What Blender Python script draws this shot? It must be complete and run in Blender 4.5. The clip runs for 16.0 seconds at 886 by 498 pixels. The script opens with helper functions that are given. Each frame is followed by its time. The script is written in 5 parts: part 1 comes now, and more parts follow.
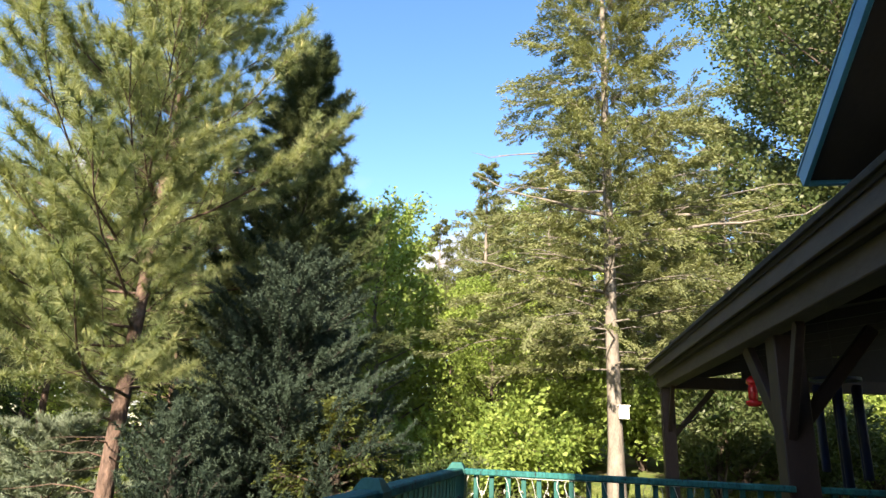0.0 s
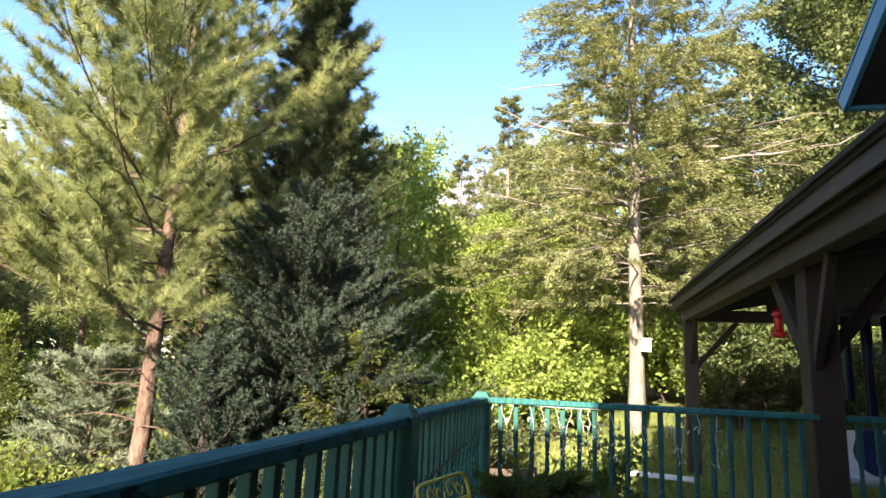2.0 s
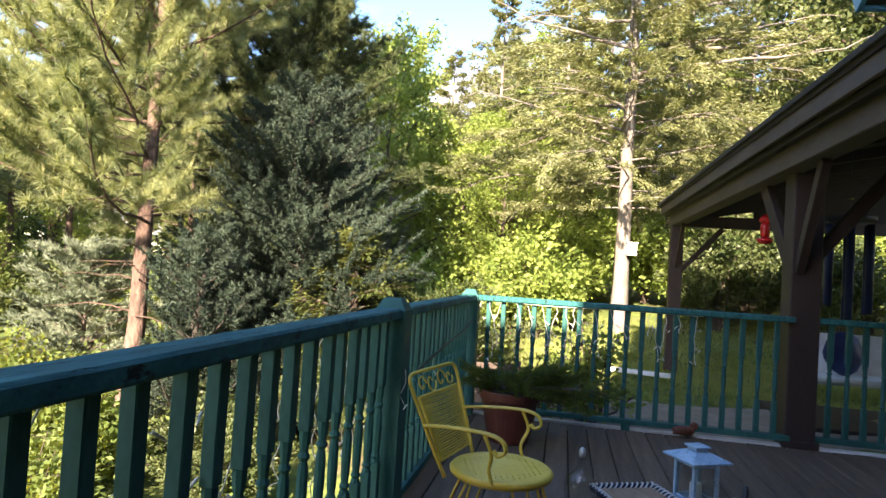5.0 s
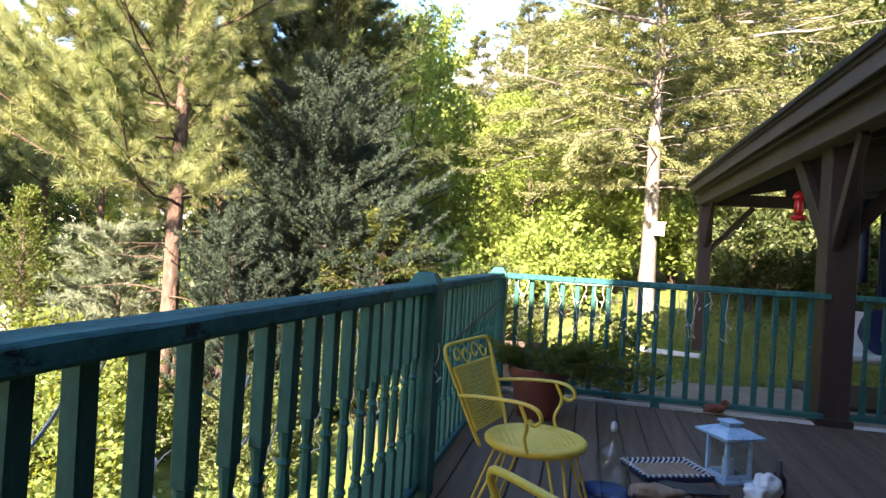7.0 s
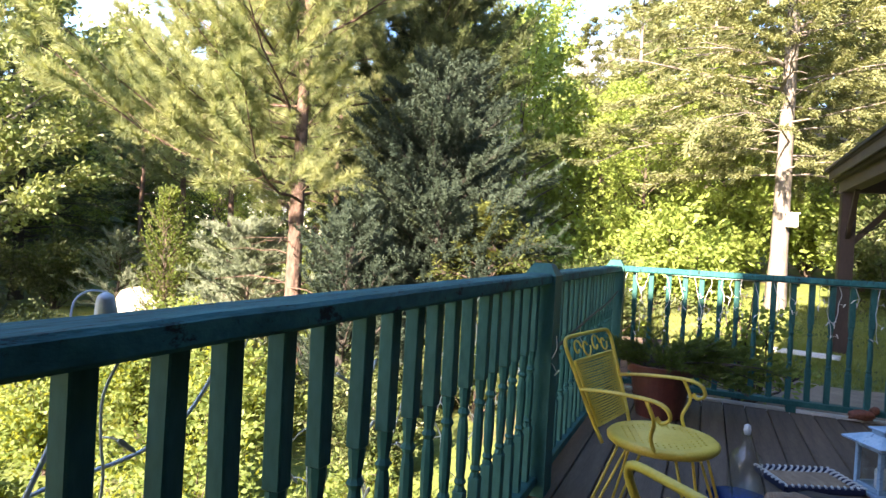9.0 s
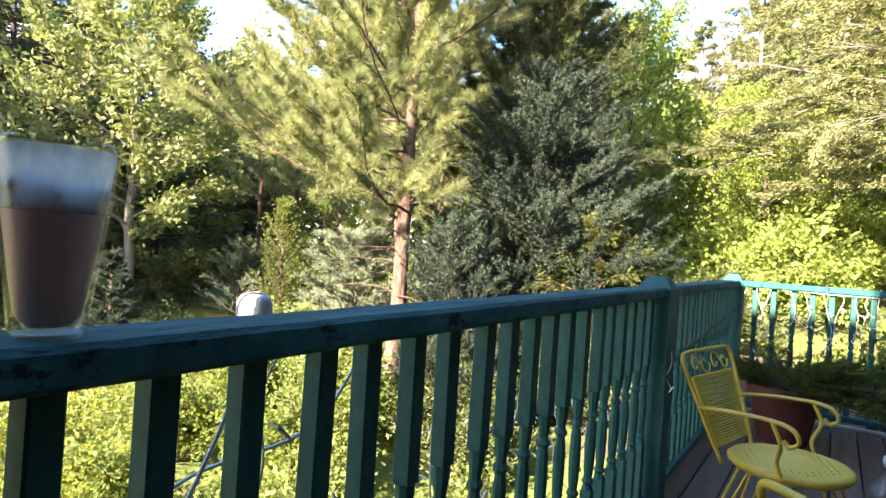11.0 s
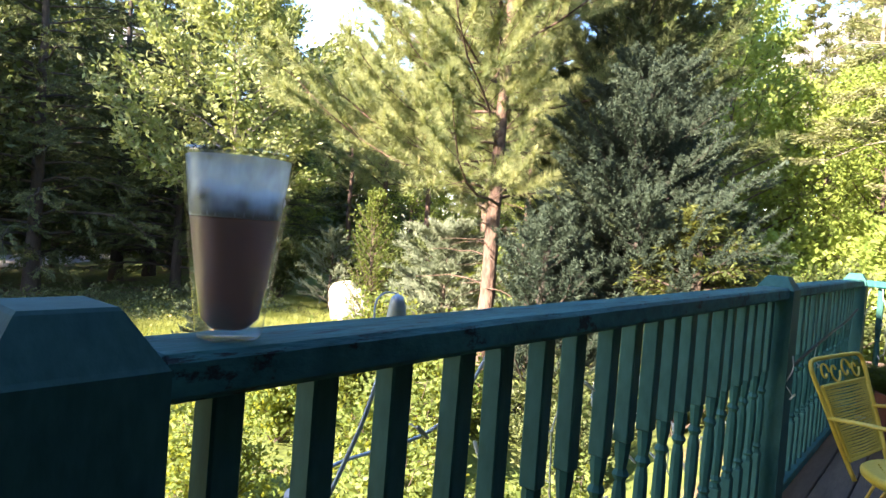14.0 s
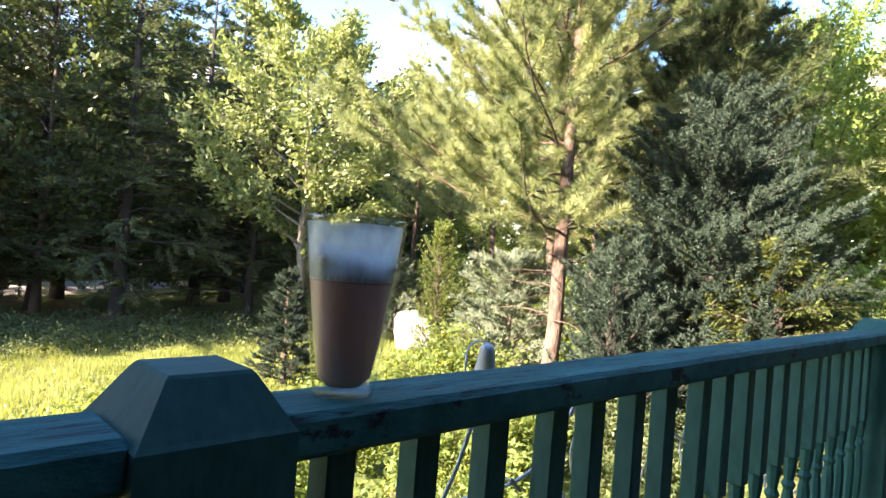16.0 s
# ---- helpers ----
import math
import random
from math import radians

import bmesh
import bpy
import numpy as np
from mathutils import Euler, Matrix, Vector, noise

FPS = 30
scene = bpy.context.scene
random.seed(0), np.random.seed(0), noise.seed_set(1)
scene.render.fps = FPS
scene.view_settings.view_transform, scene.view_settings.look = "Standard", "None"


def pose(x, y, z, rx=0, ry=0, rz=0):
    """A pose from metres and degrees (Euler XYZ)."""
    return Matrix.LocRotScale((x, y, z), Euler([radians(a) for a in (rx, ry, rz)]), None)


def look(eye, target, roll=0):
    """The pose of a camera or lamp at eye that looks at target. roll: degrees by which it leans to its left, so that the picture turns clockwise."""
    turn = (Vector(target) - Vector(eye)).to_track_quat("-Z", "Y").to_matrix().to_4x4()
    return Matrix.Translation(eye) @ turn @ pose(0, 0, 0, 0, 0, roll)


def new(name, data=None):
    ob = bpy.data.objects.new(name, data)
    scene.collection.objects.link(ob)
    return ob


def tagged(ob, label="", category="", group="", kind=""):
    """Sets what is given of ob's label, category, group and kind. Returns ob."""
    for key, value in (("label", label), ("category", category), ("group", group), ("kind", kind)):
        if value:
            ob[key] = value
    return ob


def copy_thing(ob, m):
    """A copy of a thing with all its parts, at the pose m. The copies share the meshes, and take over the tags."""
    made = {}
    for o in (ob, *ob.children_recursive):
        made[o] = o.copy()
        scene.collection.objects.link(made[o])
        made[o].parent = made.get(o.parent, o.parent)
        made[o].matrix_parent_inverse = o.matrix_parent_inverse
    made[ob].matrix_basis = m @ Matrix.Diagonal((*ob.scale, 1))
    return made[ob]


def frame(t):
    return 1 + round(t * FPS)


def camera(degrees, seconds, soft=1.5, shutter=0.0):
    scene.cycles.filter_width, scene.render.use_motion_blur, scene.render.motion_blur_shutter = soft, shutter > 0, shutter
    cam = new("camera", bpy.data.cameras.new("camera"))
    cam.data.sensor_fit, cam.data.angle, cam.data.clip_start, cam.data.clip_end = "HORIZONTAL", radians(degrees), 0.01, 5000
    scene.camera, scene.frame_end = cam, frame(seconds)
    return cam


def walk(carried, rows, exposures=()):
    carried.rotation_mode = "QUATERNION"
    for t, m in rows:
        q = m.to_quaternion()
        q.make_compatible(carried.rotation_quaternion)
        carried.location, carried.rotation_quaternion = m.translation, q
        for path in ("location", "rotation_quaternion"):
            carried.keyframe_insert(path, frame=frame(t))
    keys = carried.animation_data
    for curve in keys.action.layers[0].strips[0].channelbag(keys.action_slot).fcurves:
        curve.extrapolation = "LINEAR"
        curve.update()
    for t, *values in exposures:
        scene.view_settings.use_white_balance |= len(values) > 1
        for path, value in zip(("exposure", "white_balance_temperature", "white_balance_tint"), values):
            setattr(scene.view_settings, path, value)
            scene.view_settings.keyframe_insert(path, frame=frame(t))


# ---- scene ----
cam = camera(70.7, 16.0)
PATH = [
    (0, (0.747, -0.242, 1.117), (0.388, 1.639, 1.695), 2.6),
    (0.5, (0.74, -0.237, 1.108), (0.362, 1.653, 1.643), 3.0),
    (1, (0.733, -0.233, 1.106), (0.34, 1.669, 1.584), 2.9),
    (1.5, (0.724, -0.224, 1.099), (0.32, 1.687, 1.527), 2.5),
    (2, (0.721, -0.215, 1.093), (0.295, 1.702, 1.474), 2.5),
    (2.5, (0.724, -0.225, 1.089), (0.307, 1.7, 1.437), 2.5),
    (3, (0.724, -0.227, 1.087), (0.329, 1.705, 1.417), 2.6),
    (3.5, (0.716, -0.221, 1.084), (0.32, 1.716, 1.381), 2.9),
    (4, (0.715, -0.217, 1.073), (0.318, 1.726, 1.328), 2.8),
    (4.5, (0.714, -0.213, 1.066), (0.321, 1.745, 1.18), 3.7),
    (4.7, (0.708, -0.204, 1.077), (0.325, 1.757, 1.166), 3.7),
    (6.8, (0.667, -0.218, 1.039), (0.253, 1.739, 1.062), 3.6),
    (7, (0.665, -0.223, 1.037), (0.213, 1.725, 1.048), 3.4),
    (7.5, (0.65, -0.233, 1.039), (0.134, 1.699, 1.049), 3.5),
    (8, (0.63, -0.237, 1.035), (0.025, 1.669, 1.052), 3.7),
    (8.5, (0.631, -0.233, 1.025), (-0.033, 1.654, 1.043), 3.5),
    (9, (0.627, -0.209, 1.018), (-0.152, 1.633, 0.992), 3.2),
    (9.5, (0.643, -0.204, 1.021), (-0.261, 1.58, 0.999), 2.5),
    (9.7, (0.641, -0.222, 1.023), (-0.292, 1.547, 0.994), 2.8),
    (12, (0.582, -0.279, 1.012), (-0.561, 1.362, 1.009), 4.1),
    (12.5, (0.569, -0.288, 1.015), (-0.613, 1.325, 0.979), 4.3),
    (13, (0.558, -0.292, 1.017), (-0.662, 1.291, 0.951), 4.2),
    (13.5, (0.554, -0.3, 1.022), (-0.692, 1.263, 0.955), 4.1),
    (14, (0.541, -0.306, 1.027), (-0.738, 1.23, 0.967), 4.3),
    (14.5, (0.539, -0.315, 1.036), (-0.772, 1.195, 1.005), 4.1),
    (15, (0.53, -0.33, 1.045), (-0.84, 1.127, 1.045), 4.4),
    (15.5, (0.525, -0.336, 1.052), (-0.884, 1.084, 1.071), 4.1),
    (16, (0.519, -0.349, 1.057), (-0.914, 1.046, 1.073), 4.6),
]
walk(cam, [(t, look(eye, target, roll)) for t, eye, target, roll in PATH],
     exposures=[(0.0, 2.05, 6850, 16), (1.5, 2.37, 6950, 19), (4.0, 2.67, 7100, 23), (7.0, 3.07, 7050, 26), (9.0, 3.14, 7050, 26), (16.0, 3.17, 6850, 24)])

# ---- light ----
SUN_EL = radians(27)
SUN_DIR = Vector((-0.156 * math.cos(SUN_EL), -0.9877 * math.cos(SUN_EL), math.sin(SUN_EL)))
world = bpy.data.worlds.new("world")
scene.world = world
world.use_nodes = True
wn = world.node_tree
sky = wn.nodes.new("ShaderNodeTexSky")
sky.sky_type = "NISHITA"
sky.sun_disc = False
sky.sun_elevation = SUN_EL
sky.sun_rotation = math.atan2(SUN_DIR.x, SUN_DIR.y)
sky.air_density, sky.dust_density, sky.ozone_density = 1.0, 0.5, 1.6
wn.nodes["Background"].inputs["Strength"].default_value = 0.10
rich = wn.nodes.new("ShaderNodeHueSaturation")
rich.inputs["Saturation"].default_value = 1.22
wn.links.new(sky.outputs[0], rich.inputs["Color"])
# thin white clouds low over the woods, all round
tc, sep = wn.nodes.new("ShaderNodeTexCoord"), wn.nodes.new("ShaderNodeSeparateXYZ")
puff, band, wisp = wn.nodes.new("ShaderNodeTexNoise"), wn.nodes.new("ShaderNodeValToRGB"), wn.nodes.new("ShaderNodeValToRGB")
puff.inputs["Scale"].default_value, puff.inputs["Detail"].default_value = 5.0, 6
wisp.color_ramp.elements[0].position, wisp.color_ramp.elements[1].position = 0.50, 0.60
for e, pos, val in zip(band.color_ramp.elements, (0.34, 0.39), (1.0, 0.0)):
    e.position, e.color = pos, (val, val, val, 1)
wn.links.new(tc.outputs["Generated"], puff.inputs["Vector"])
wn.links.new(tc.outputs["Generated"], sep.inputs[0])
wn.links.new(sep.outputs["Z"], band.inputs[0])
wn.links.new(puff.outputs["Fac"], wisp.inputs[0])
veil, cloud = wn.nodes.new("ShaderNodeMath"), wn.nodes.new("ShaderNodeMix")
veil.operation, cloud.data_type = "MULTIPLY", "RGBA"
wn.links.new(band.outputs[0], veil.inputs[0])
wn.links.new(wisp.outputs[0], veil.inputs[1])
wn.links.new(veil.outputs[0], cloud.inputs[0])
wn.links.new(rich.outputs[0], cloud.inputs[6])
cloud.inputs[7].default_value = (3.0, 3.0, 3.1, 1)
wn.links.new(cloud.outputs[2], wn.nodes["Background"].inputs["Color"])
sun = new("sun", bpy.data.lights.new("sun", "SUN"))
sun.data.energy, sun.data.angle, sun.data.color = 5.0, radians(0.6), (1.0, 0.89, 0.70)
sun.matrix_world = look(SUN_DIR * 60, (0, 0, 0))


# ---- materials ----
def nodes_of(name):
    m = bpy.data.materials.new(name)
    m.use_nodes = True
    return m, m.node_tree.nodes, m.node_tree.links, m.node_tree.nodes["Principled BSDF"]


def ramp(nodes, links, fac, stops):
    r = nodes.new("ShaderNodeValToRGB")
    while len(r.color_ramp.elements) < len(stops):
        r.color_ramp.elements.new(0.5)
    for e, (p, c) in zip(r.color_ramp.elements, stops):
        e.position, e.color = p, (*c, 1)
    links.new(fac, r.inputs[0])
    return r.outputs[0]


def noise_tex(nodes, links, scale, detail=5, stretch=(1, 1, 1), coords="Object", rough=0.6):
    tc, mp, nt = nodes.new("ShaderNodeTexCoord"), nodes.new("ShaderNodeMapping"), nodes.new("ShaderNodeTexNoise")
    mp.inputs["Scale"].default_value = stretch
    nt.inputs["Scale"].default_value, nt.inputs["Detail"].default_value, nt.inputs["Roughness"].default_value = scale, detail, rough
    links.new(tc.outputs[coords], mp.inputs[0])
    links.new(mp.outputs[0], nt.inputs["Vector"])
    return nt.outputs["Fac"]


def mixed(nodes, links, fac, a, b, mode="MIX"):
    m = nodes.new("ShaderNodeMix")
    m.data_type, m.blend_type = "RGBA", mode
    for sock, val in ((m.inputs[0], fac), (m.inputs[6], a), (m.inputs[7], b)):
        if isinstance(val, (int, float)):
            sock.default_value = val
        elif isinstance(val, tuple):
            sock.default_value = (*val, 1)
        else:
            links.new(val, sock)
    return m.outputs[2]


def surface(name, dark, mid, light, scale=8, stretch=(1, 1, 1), rough=0.7, bump=0.3, dist=0.01, fine=60, metal=0.0, wear=None, wear_at=0.62, spread=0.0, gloss=0.5):
    """Coarse and fine variation, relief, and patches of wear."""
    m, n, l, p = nodes_of(name)
    a = noise_tex(n, l, scale, 6, stretch)
    f = noise_tex(n, l, fine, 4, stretch)
    c = ramp(n, l, a, [(0.28, dark), (0.5, mid), (0.75, light)])
    c = mixed(n, l, 0.35, c, ramp(n, l, f, [(0.3, dark), (0.7, light)]))
    if wear:
        w = noise_tex(n, l, scale * 2.3, 8, stretch, rough=0.75)
        c = mixed(n, l, ramp(n, l, w, [(wear_at, (0, 0, 0)), (wear_at + 0.05, (1, 1, 1))]), c, wear)
    if spread:
        oi, hs = n.new("ShaderNodeObjectInfo"), n.new("ShaderNodeHueSaturation")
        mr = n.new("ShaderNodeMapRange")
        mr.inputs[3].default_value, mr.inputs[4].default_value = 1 - spread, 1 + spread
        l.new(oi.outputs["Random"], mr.inputs[0])
        l.new(mr.outputs[0], hs.inputs["Value"])
        l.new(c, hs.inputs["Color"])
        c = hs.outputs[0]
    l.new(c, p.inputs["Base Color"])
    p.inputs["Specular IOR Level"].default_value = gloss
    p.inputs["Roughness"].default_value, p.inputs["Metallic"].default_value = rough, metal
    b = n.new("ShaderNodeBump")
    b.inputs["Strength"].default_value, b.inputs["Distance"].default_value = bump, dist
    l.new(mixed(n, l, 0.5, a, f), b.inputs["Height"])
    l.new(b.outputs[0], p.inputs["Normal"])
    return m


def foliage(name, dark, mid, light, through_col, translucent=0.35, rough=0.65, patch=0.8):
    """Leaves: colour differs leaf by leaf and patch by patch, and light comes through."""
    m, n, l, p = nodes_of(name)
    g = n.new("ShaderNodeNewGeometry")
    c = ramp(n, l, g.outputs["Random Per Island"], [(0.05, dark), (0.5, mid), (0.95, light)])
    v = noise_tex(n, l, patch, 3)
    c = mixed(n, l, 0.55, c, ramp(n, l, v, [(0.35, dark), (0.65, light)]))
    l.new(c, p.inputs["Base Color"])
    p.inputs["Roughness"].default_value = rough
    p.inputs["Specular IOR Level"].default_value = 0.18
    tr, mx = n.new("ShaderNodeBsdfTranslucent"), n.new("ShaderNodeMixShader")
    l.new(mixed(n, l, 0.6, c, through_col), tr.inputs["Color"])
    mx.inputs[0].default_value = translucent
    l.new(p.outputs[0], mx.inputs[1])
    l.new(tr.outputs[0], mx.inputs[2])
    l.new(mx.outputs[0], n["Material Output"].inputs["Surface"])
    return m


GREEN_PAINT = surface("green_paint", (0.008, 0.058, 0.050), (0.017, 0.092, 0.081), (0.038, 0.145, 0.128), 6, (1, 1, 0.35), 0.6, 0.35, 0.004, 70,
                      wear=(0.12, 0.17, 0.14), wear_at=0.66, gloss=0.2)
RAIL_PAINT = surface("weathered_rail_paint", (0.004, 0.046, 0.044), (0.010, 0.104, 0.100), (0.040, 0.210, 0.200), 7, (5, 0.6, 1), 0.75, 0.7, 0.008, 45,
                     wear=(0.012, 0.022, 0.022), wear_at=0.56, gloss=0.28)
DECK_WOOD = surface("deck_board_wood", (0.054, 0.031, 0.018), (0.100, 0.062, 0.039), (0.155, 0.104, 0.067), 5, (5, 0.4, 1), 0.75, 0.5, 0.004, 40, spread=0.22)
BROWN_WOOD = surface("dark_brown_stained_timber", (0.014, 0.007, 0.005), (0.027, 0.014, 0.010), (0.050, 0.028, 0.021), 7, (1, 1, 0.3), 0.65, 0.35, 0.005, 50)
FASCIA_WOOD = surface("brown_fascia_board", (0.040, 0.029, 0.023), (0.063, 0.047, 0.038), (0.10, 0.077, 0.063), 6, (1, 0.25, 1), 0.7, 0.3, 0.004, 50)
# fascia colour at a third: the shade under the roofs is painted in
SOFFIT_WOOD = surface("shaded_soffit_board", (0.012, 0.009, 0.008), (0.02, 0.015, 0.013), (0.03, 0.023, 0.02), 6, (1, 0.25, 1), 0.8, 0.2, 0.004, 40)
SHINGLE = surface("asphalt_shingle", (0.02, 0.02, 0.02), (0.035, 0.033, 0.03), (0.06, 0.055, 0.05), 20, (1, 1, 1), 0.9, 0.6, 0.006, 120)
BLUE_METAL = surface("blue_painted_metal", (0.03, 0.13, 0.22), (0.04, 0.17, 0.27), (0.06, 0.22, 0.33), 4, (1, 1, 1), 0.35, 0.1, 0.002, 60)
SIDING = surface("house_siding", (0.14, 0.10, 0.07), (0.19, 0.14, 0.10), (0.24, 0.18, 0.13), 5, (1, 1, 6), 0.7, 0.3, 0.01, 40)
YELLOW = surface("worn_yellow_enamel", (0.60, 0.38, 0.03), (0.76, 0.51, 0.055), (0.85, 0.63, 0.13), 9, (1, 1, 1), 0.42, 0.15, 0.002, 120, wear=(0.45, 0.36, 0.14), wear_at=0.70)
TERRACOTTA = surface("dark_terracotta", (0.070, 0.016, 0.010), (0.115, 0.027, 0.016), (0.165, 0.045, 0.026), 6, (1, 1, 1), 0.55, 0.3, 0.006, 60)
LANTERN_PAINT = surface("distressed_pale_blue_paint", (0.16, 0.30, 0.42), (0.28, 0.43, 0.54), (0.48, 0.60, 0.66), 14, (1, 1, 1), 0.6, 0.35, 0.003, 90, wear=(0.06, 0.10, 0.16), wear_at=0.585)
WHITE_CABLE = surface("white_plastic_cable", (0.42, 0.42, 0.39), (0.54, 0.54, 0.50), (0.66, 0.66, 0.62), 10, (1, 1, 1), 0.45, 0.05, 0.001, 90)
GREY_PLASTIC = surface("pale_grey_plastic", (0.42, 0.46, 0.50), (0.52, 0.56, 0.61), (0.62, 0.66, 0.71), 8, (1, 1, 1), 0.4, 0.1, 0.002, 90)
BLACK_CABLE = surface("black_rubber_cable", (0.012, 0.012, 0.012), (0.02, 0.02, 0.02), (0.035, 0.035, 0.035), 10, (1, 1, 1), 0.6, 0.1, 0.002, 90)
WHITE_STONE = surface("white_quartz_stone", (0.5, 0.48, 0.45), (0.68, 0.66, 0.63), (0.8, 0.79, 0.77), 5, (1, 1, 1), 0.6, 0.8, 0.02, 30)
BOULDER = surface("pale_boulder_stone", (0.26, 0.25, 0.22), (0.40, 0.385, 0.355), (0.54, 0.52, 0.48), 3, (1, 1, 1), 0.8, 0.8, 0.05, 25)
DRIFTWOOD = surface("tan_driftwood", (0.16, 0.09, 0.05), (0.28, 0.17, 0.10), (0.42, 0.29, 0.18), 8, (4, 1, 1), 0.8, 0.6, 0.01, 50)
NAVY = surface("navy_blue_paint", (0.008, 0.014, 0.05), (0.012, 0.022, 0.08), (0.02, 0.035, 0.12), 8, (1, 1, 0.3), 0.45, 0.1, 0.002, 60)
RED_PLASTIC = surface("red_feeder_plastic", (0.4, 0.008, 0.01), (0.55, 0.012, 0.015), (0.65, 0.03, 0.03), 8, (1, 1, 1), 0.25, 0.05, 0.001, 60)
WHITE_PAINT = surface("white_weathered_paint", (0.5, 0.5, 0.48), (0.66, 0.66, 0.63), (0.78, 0.78, 0.76), 6, (1, 1, 1), 0.6, 0.2, 0.003, 60)
NAVY_FABRIC = surface("navy_braid", (0.008, 0.01, 0.03), (0.012, 0.016, 0.045), (0.02, 0.025, 0.06), 20, (1, 1, 1), 0.8, 0.3, 0.002, 120)
RUST = surface("rusty_metal", (0.06, 0.015, 0.008), (0.14, 0.035, 0.015), (0.26, 0.09, 0.04), 20, (1, 1, 1), 0.7, 0.5, 0.003, 90)
IRON = surface("dark_cast_metal", (0.01, 0.01, 0.01), (0.018, 0.018, 0.018), (0.03, 0.03, 0.03), 10, (1, 1, 1), 0.5, 0.2, 0.002, 90)
COCOA = foliage("iced_chocolate_drink", (0.60, 0.37, 0.34), (0.66, 0.41, 0.375), (0.70, 0.45, 0.41), (0.56, 0.35, 0.31), 0.10, 0.4)
FOAM = foliage("white_milk_foam", (0.74, 0.76, 0.82), (0.80, 0.82, 0.86), (0.86, 0.87, 0.9), (0.85, 0.87, 0.92), 0.12, 0.7)
SAND = surface("sandy_gravel", (0.16, 0.12, 0.085), (0.25, 0.19, 0.14), (0.36, 0.29, 0.22), 6, (1, 1, 1), 0.9, 0.8, 0.02, 80)
ROAD = surface("pale_worn_asphalt", (0.20, 0.19, 0.18), (0.28, 0.27, 0.255), (0.36, 0.35, 0.33), 1.2, (1, 1, 1), 0.9, 0.5, 0.01, 50)
PINE_BARK = surface("scaly_red_brown_bark", (0.025, 0.017, 0.013), (0.092, 0.056, 0.042), (0.26, 0.175, 0.135), 11, (1, 1, 0.4), 0.9, 1.0, 0.05, 26)
GREY_BARK = surface("pale_grey_bark", (0.07, 0.058, 0.048), (0.165, 0.145, 0.12), (0.29, 0.26, 0.225), 7, (1, 1, 0.4), 0.85, 0.9, 0.02, 40)
DARK_BARK = surface("dark_brown_bark", (0.03, 0.022, 0.017), (0.07, 0.05, 0.038), (0.12, 0.09, 0.07), 8, (1, 1, 0.3), 0.9, 0.9, 0.02, 40)

# DARK_BARK at half strength: the shade on these trunks is in the colour
SHADED_BARK = surface("shaded_spruce_bark", (0.012, 0.010, 0.008), (0.032, 0.026, 0.021), (0.060, 0.050, 0.042), 8, (1, 1, 0.3), 0.9, 0.9, 0.02, 40)

PINE_LEAF = foliage("pine_needles", (0.068, 0.112, 0.052), (0.185, 0.238, 0.098), (0.365, 0.385, 0.190), (0.38, 0.42, 0.09), 0.35, patch=2.2)
CANDLE = foliage("pine_candles", (0.30, 0.30, 0.12), (0.40, 0.38, 0.17), (0.50, 0.47, 0.24), (0.4, 0.4, 0.1), 0.2)
DARKPINE_LEAF = foliage("dark_pine_needles", (0.030, 0.048, 0.020), (0.062, 0.088, 0.036), (0.120, 0.145, 0.060), (0.12, 0.15, 0.045), 0.2)
BLUE_LEAF = foliage("blue_grey_juniper", (0.011, 0.021, 0.014), (0.029, 0.050, 0.034), (0.075, 0.108, 0.074), (0.10, 0.15, 0.09), 0.18)
SILVER_LEAF = foliage("silvery_conifer", (0.10, 0.14, 0.09), (0.18, 0.22, 0.15), (0.28, 0.32, 0.23), (0.25, 0.3, 0.15), 0.25)
HEMLOCK_LEAF = foliage("hemlock_needles", (0.064, 0.080, 0.036), (0.150, 0.172, 0.072), (0.270, 0.290, 0.135), (0.36, 0.38, 0.07), 0.3)
MAPLE_LEAF = foliage("bright_green_leaves", (0.083, 0.142, 0.032), (0.181, 0.270, 0.054), (0.314, 0.383, 0.100), (0.40, 0.49, 0.06), 0.36, 0.5)
OAK_LEAF = foliage("dark_green_leaves", (0.028, 0.050, 0.016), (0.069, 0.101, 0.032), (0.154, 0.176, 0.078), (0.161, 0.216, 0.032), 0.3, 0.4)
BIGLEAF = foliage("pale_green_leaves", (0.070, 0.112, 0.036), (0.165, 0.215, 0.080), (0.300, 0.335, 0.155), (0.30, 0.36, 0.07), 0.35, 0.4)
SHRUB_LEAF = foliage("yellow_green_leaves", (0.028, 0.058, 0.014), (0.115, 0.185, 0.042), (0.25, 0.32, 0.11), (0.484, 0.504, 0.043), 0.45, 0.5)
THUJA_LEAF = foliage("arborvitae_sprays", (0.03, 0.055, 0.012), (0.075, 0.115, 0.022), (0.14, 0.18, 0.042), (0.25, 0.3, 0.03), 0.3)
GOLD_LEAF = foliage("gold_tipped_sprays", (0.018, 0.033, 0.01), (0.045, 0.07, 0.018), (0.13, 0.15, 0.042), (0.392, 0.378, 0.050), 0.3)
PETAL = foliage("small_yellow_petals", (0.55, 0.42, 0.10), (0.65, 0.52, 0.16), (0.72, 0.62, 0.28), (0.7, 0.6, 0.2), 0.3)
GRASS_BLADE = foliage("lawn_blades", (0.11, 0.155, 0.04), (0.2, 0.25, 0.075), (0.33, 0.36, 0.14), (0.470, 0.480, 0.054), 0.4)


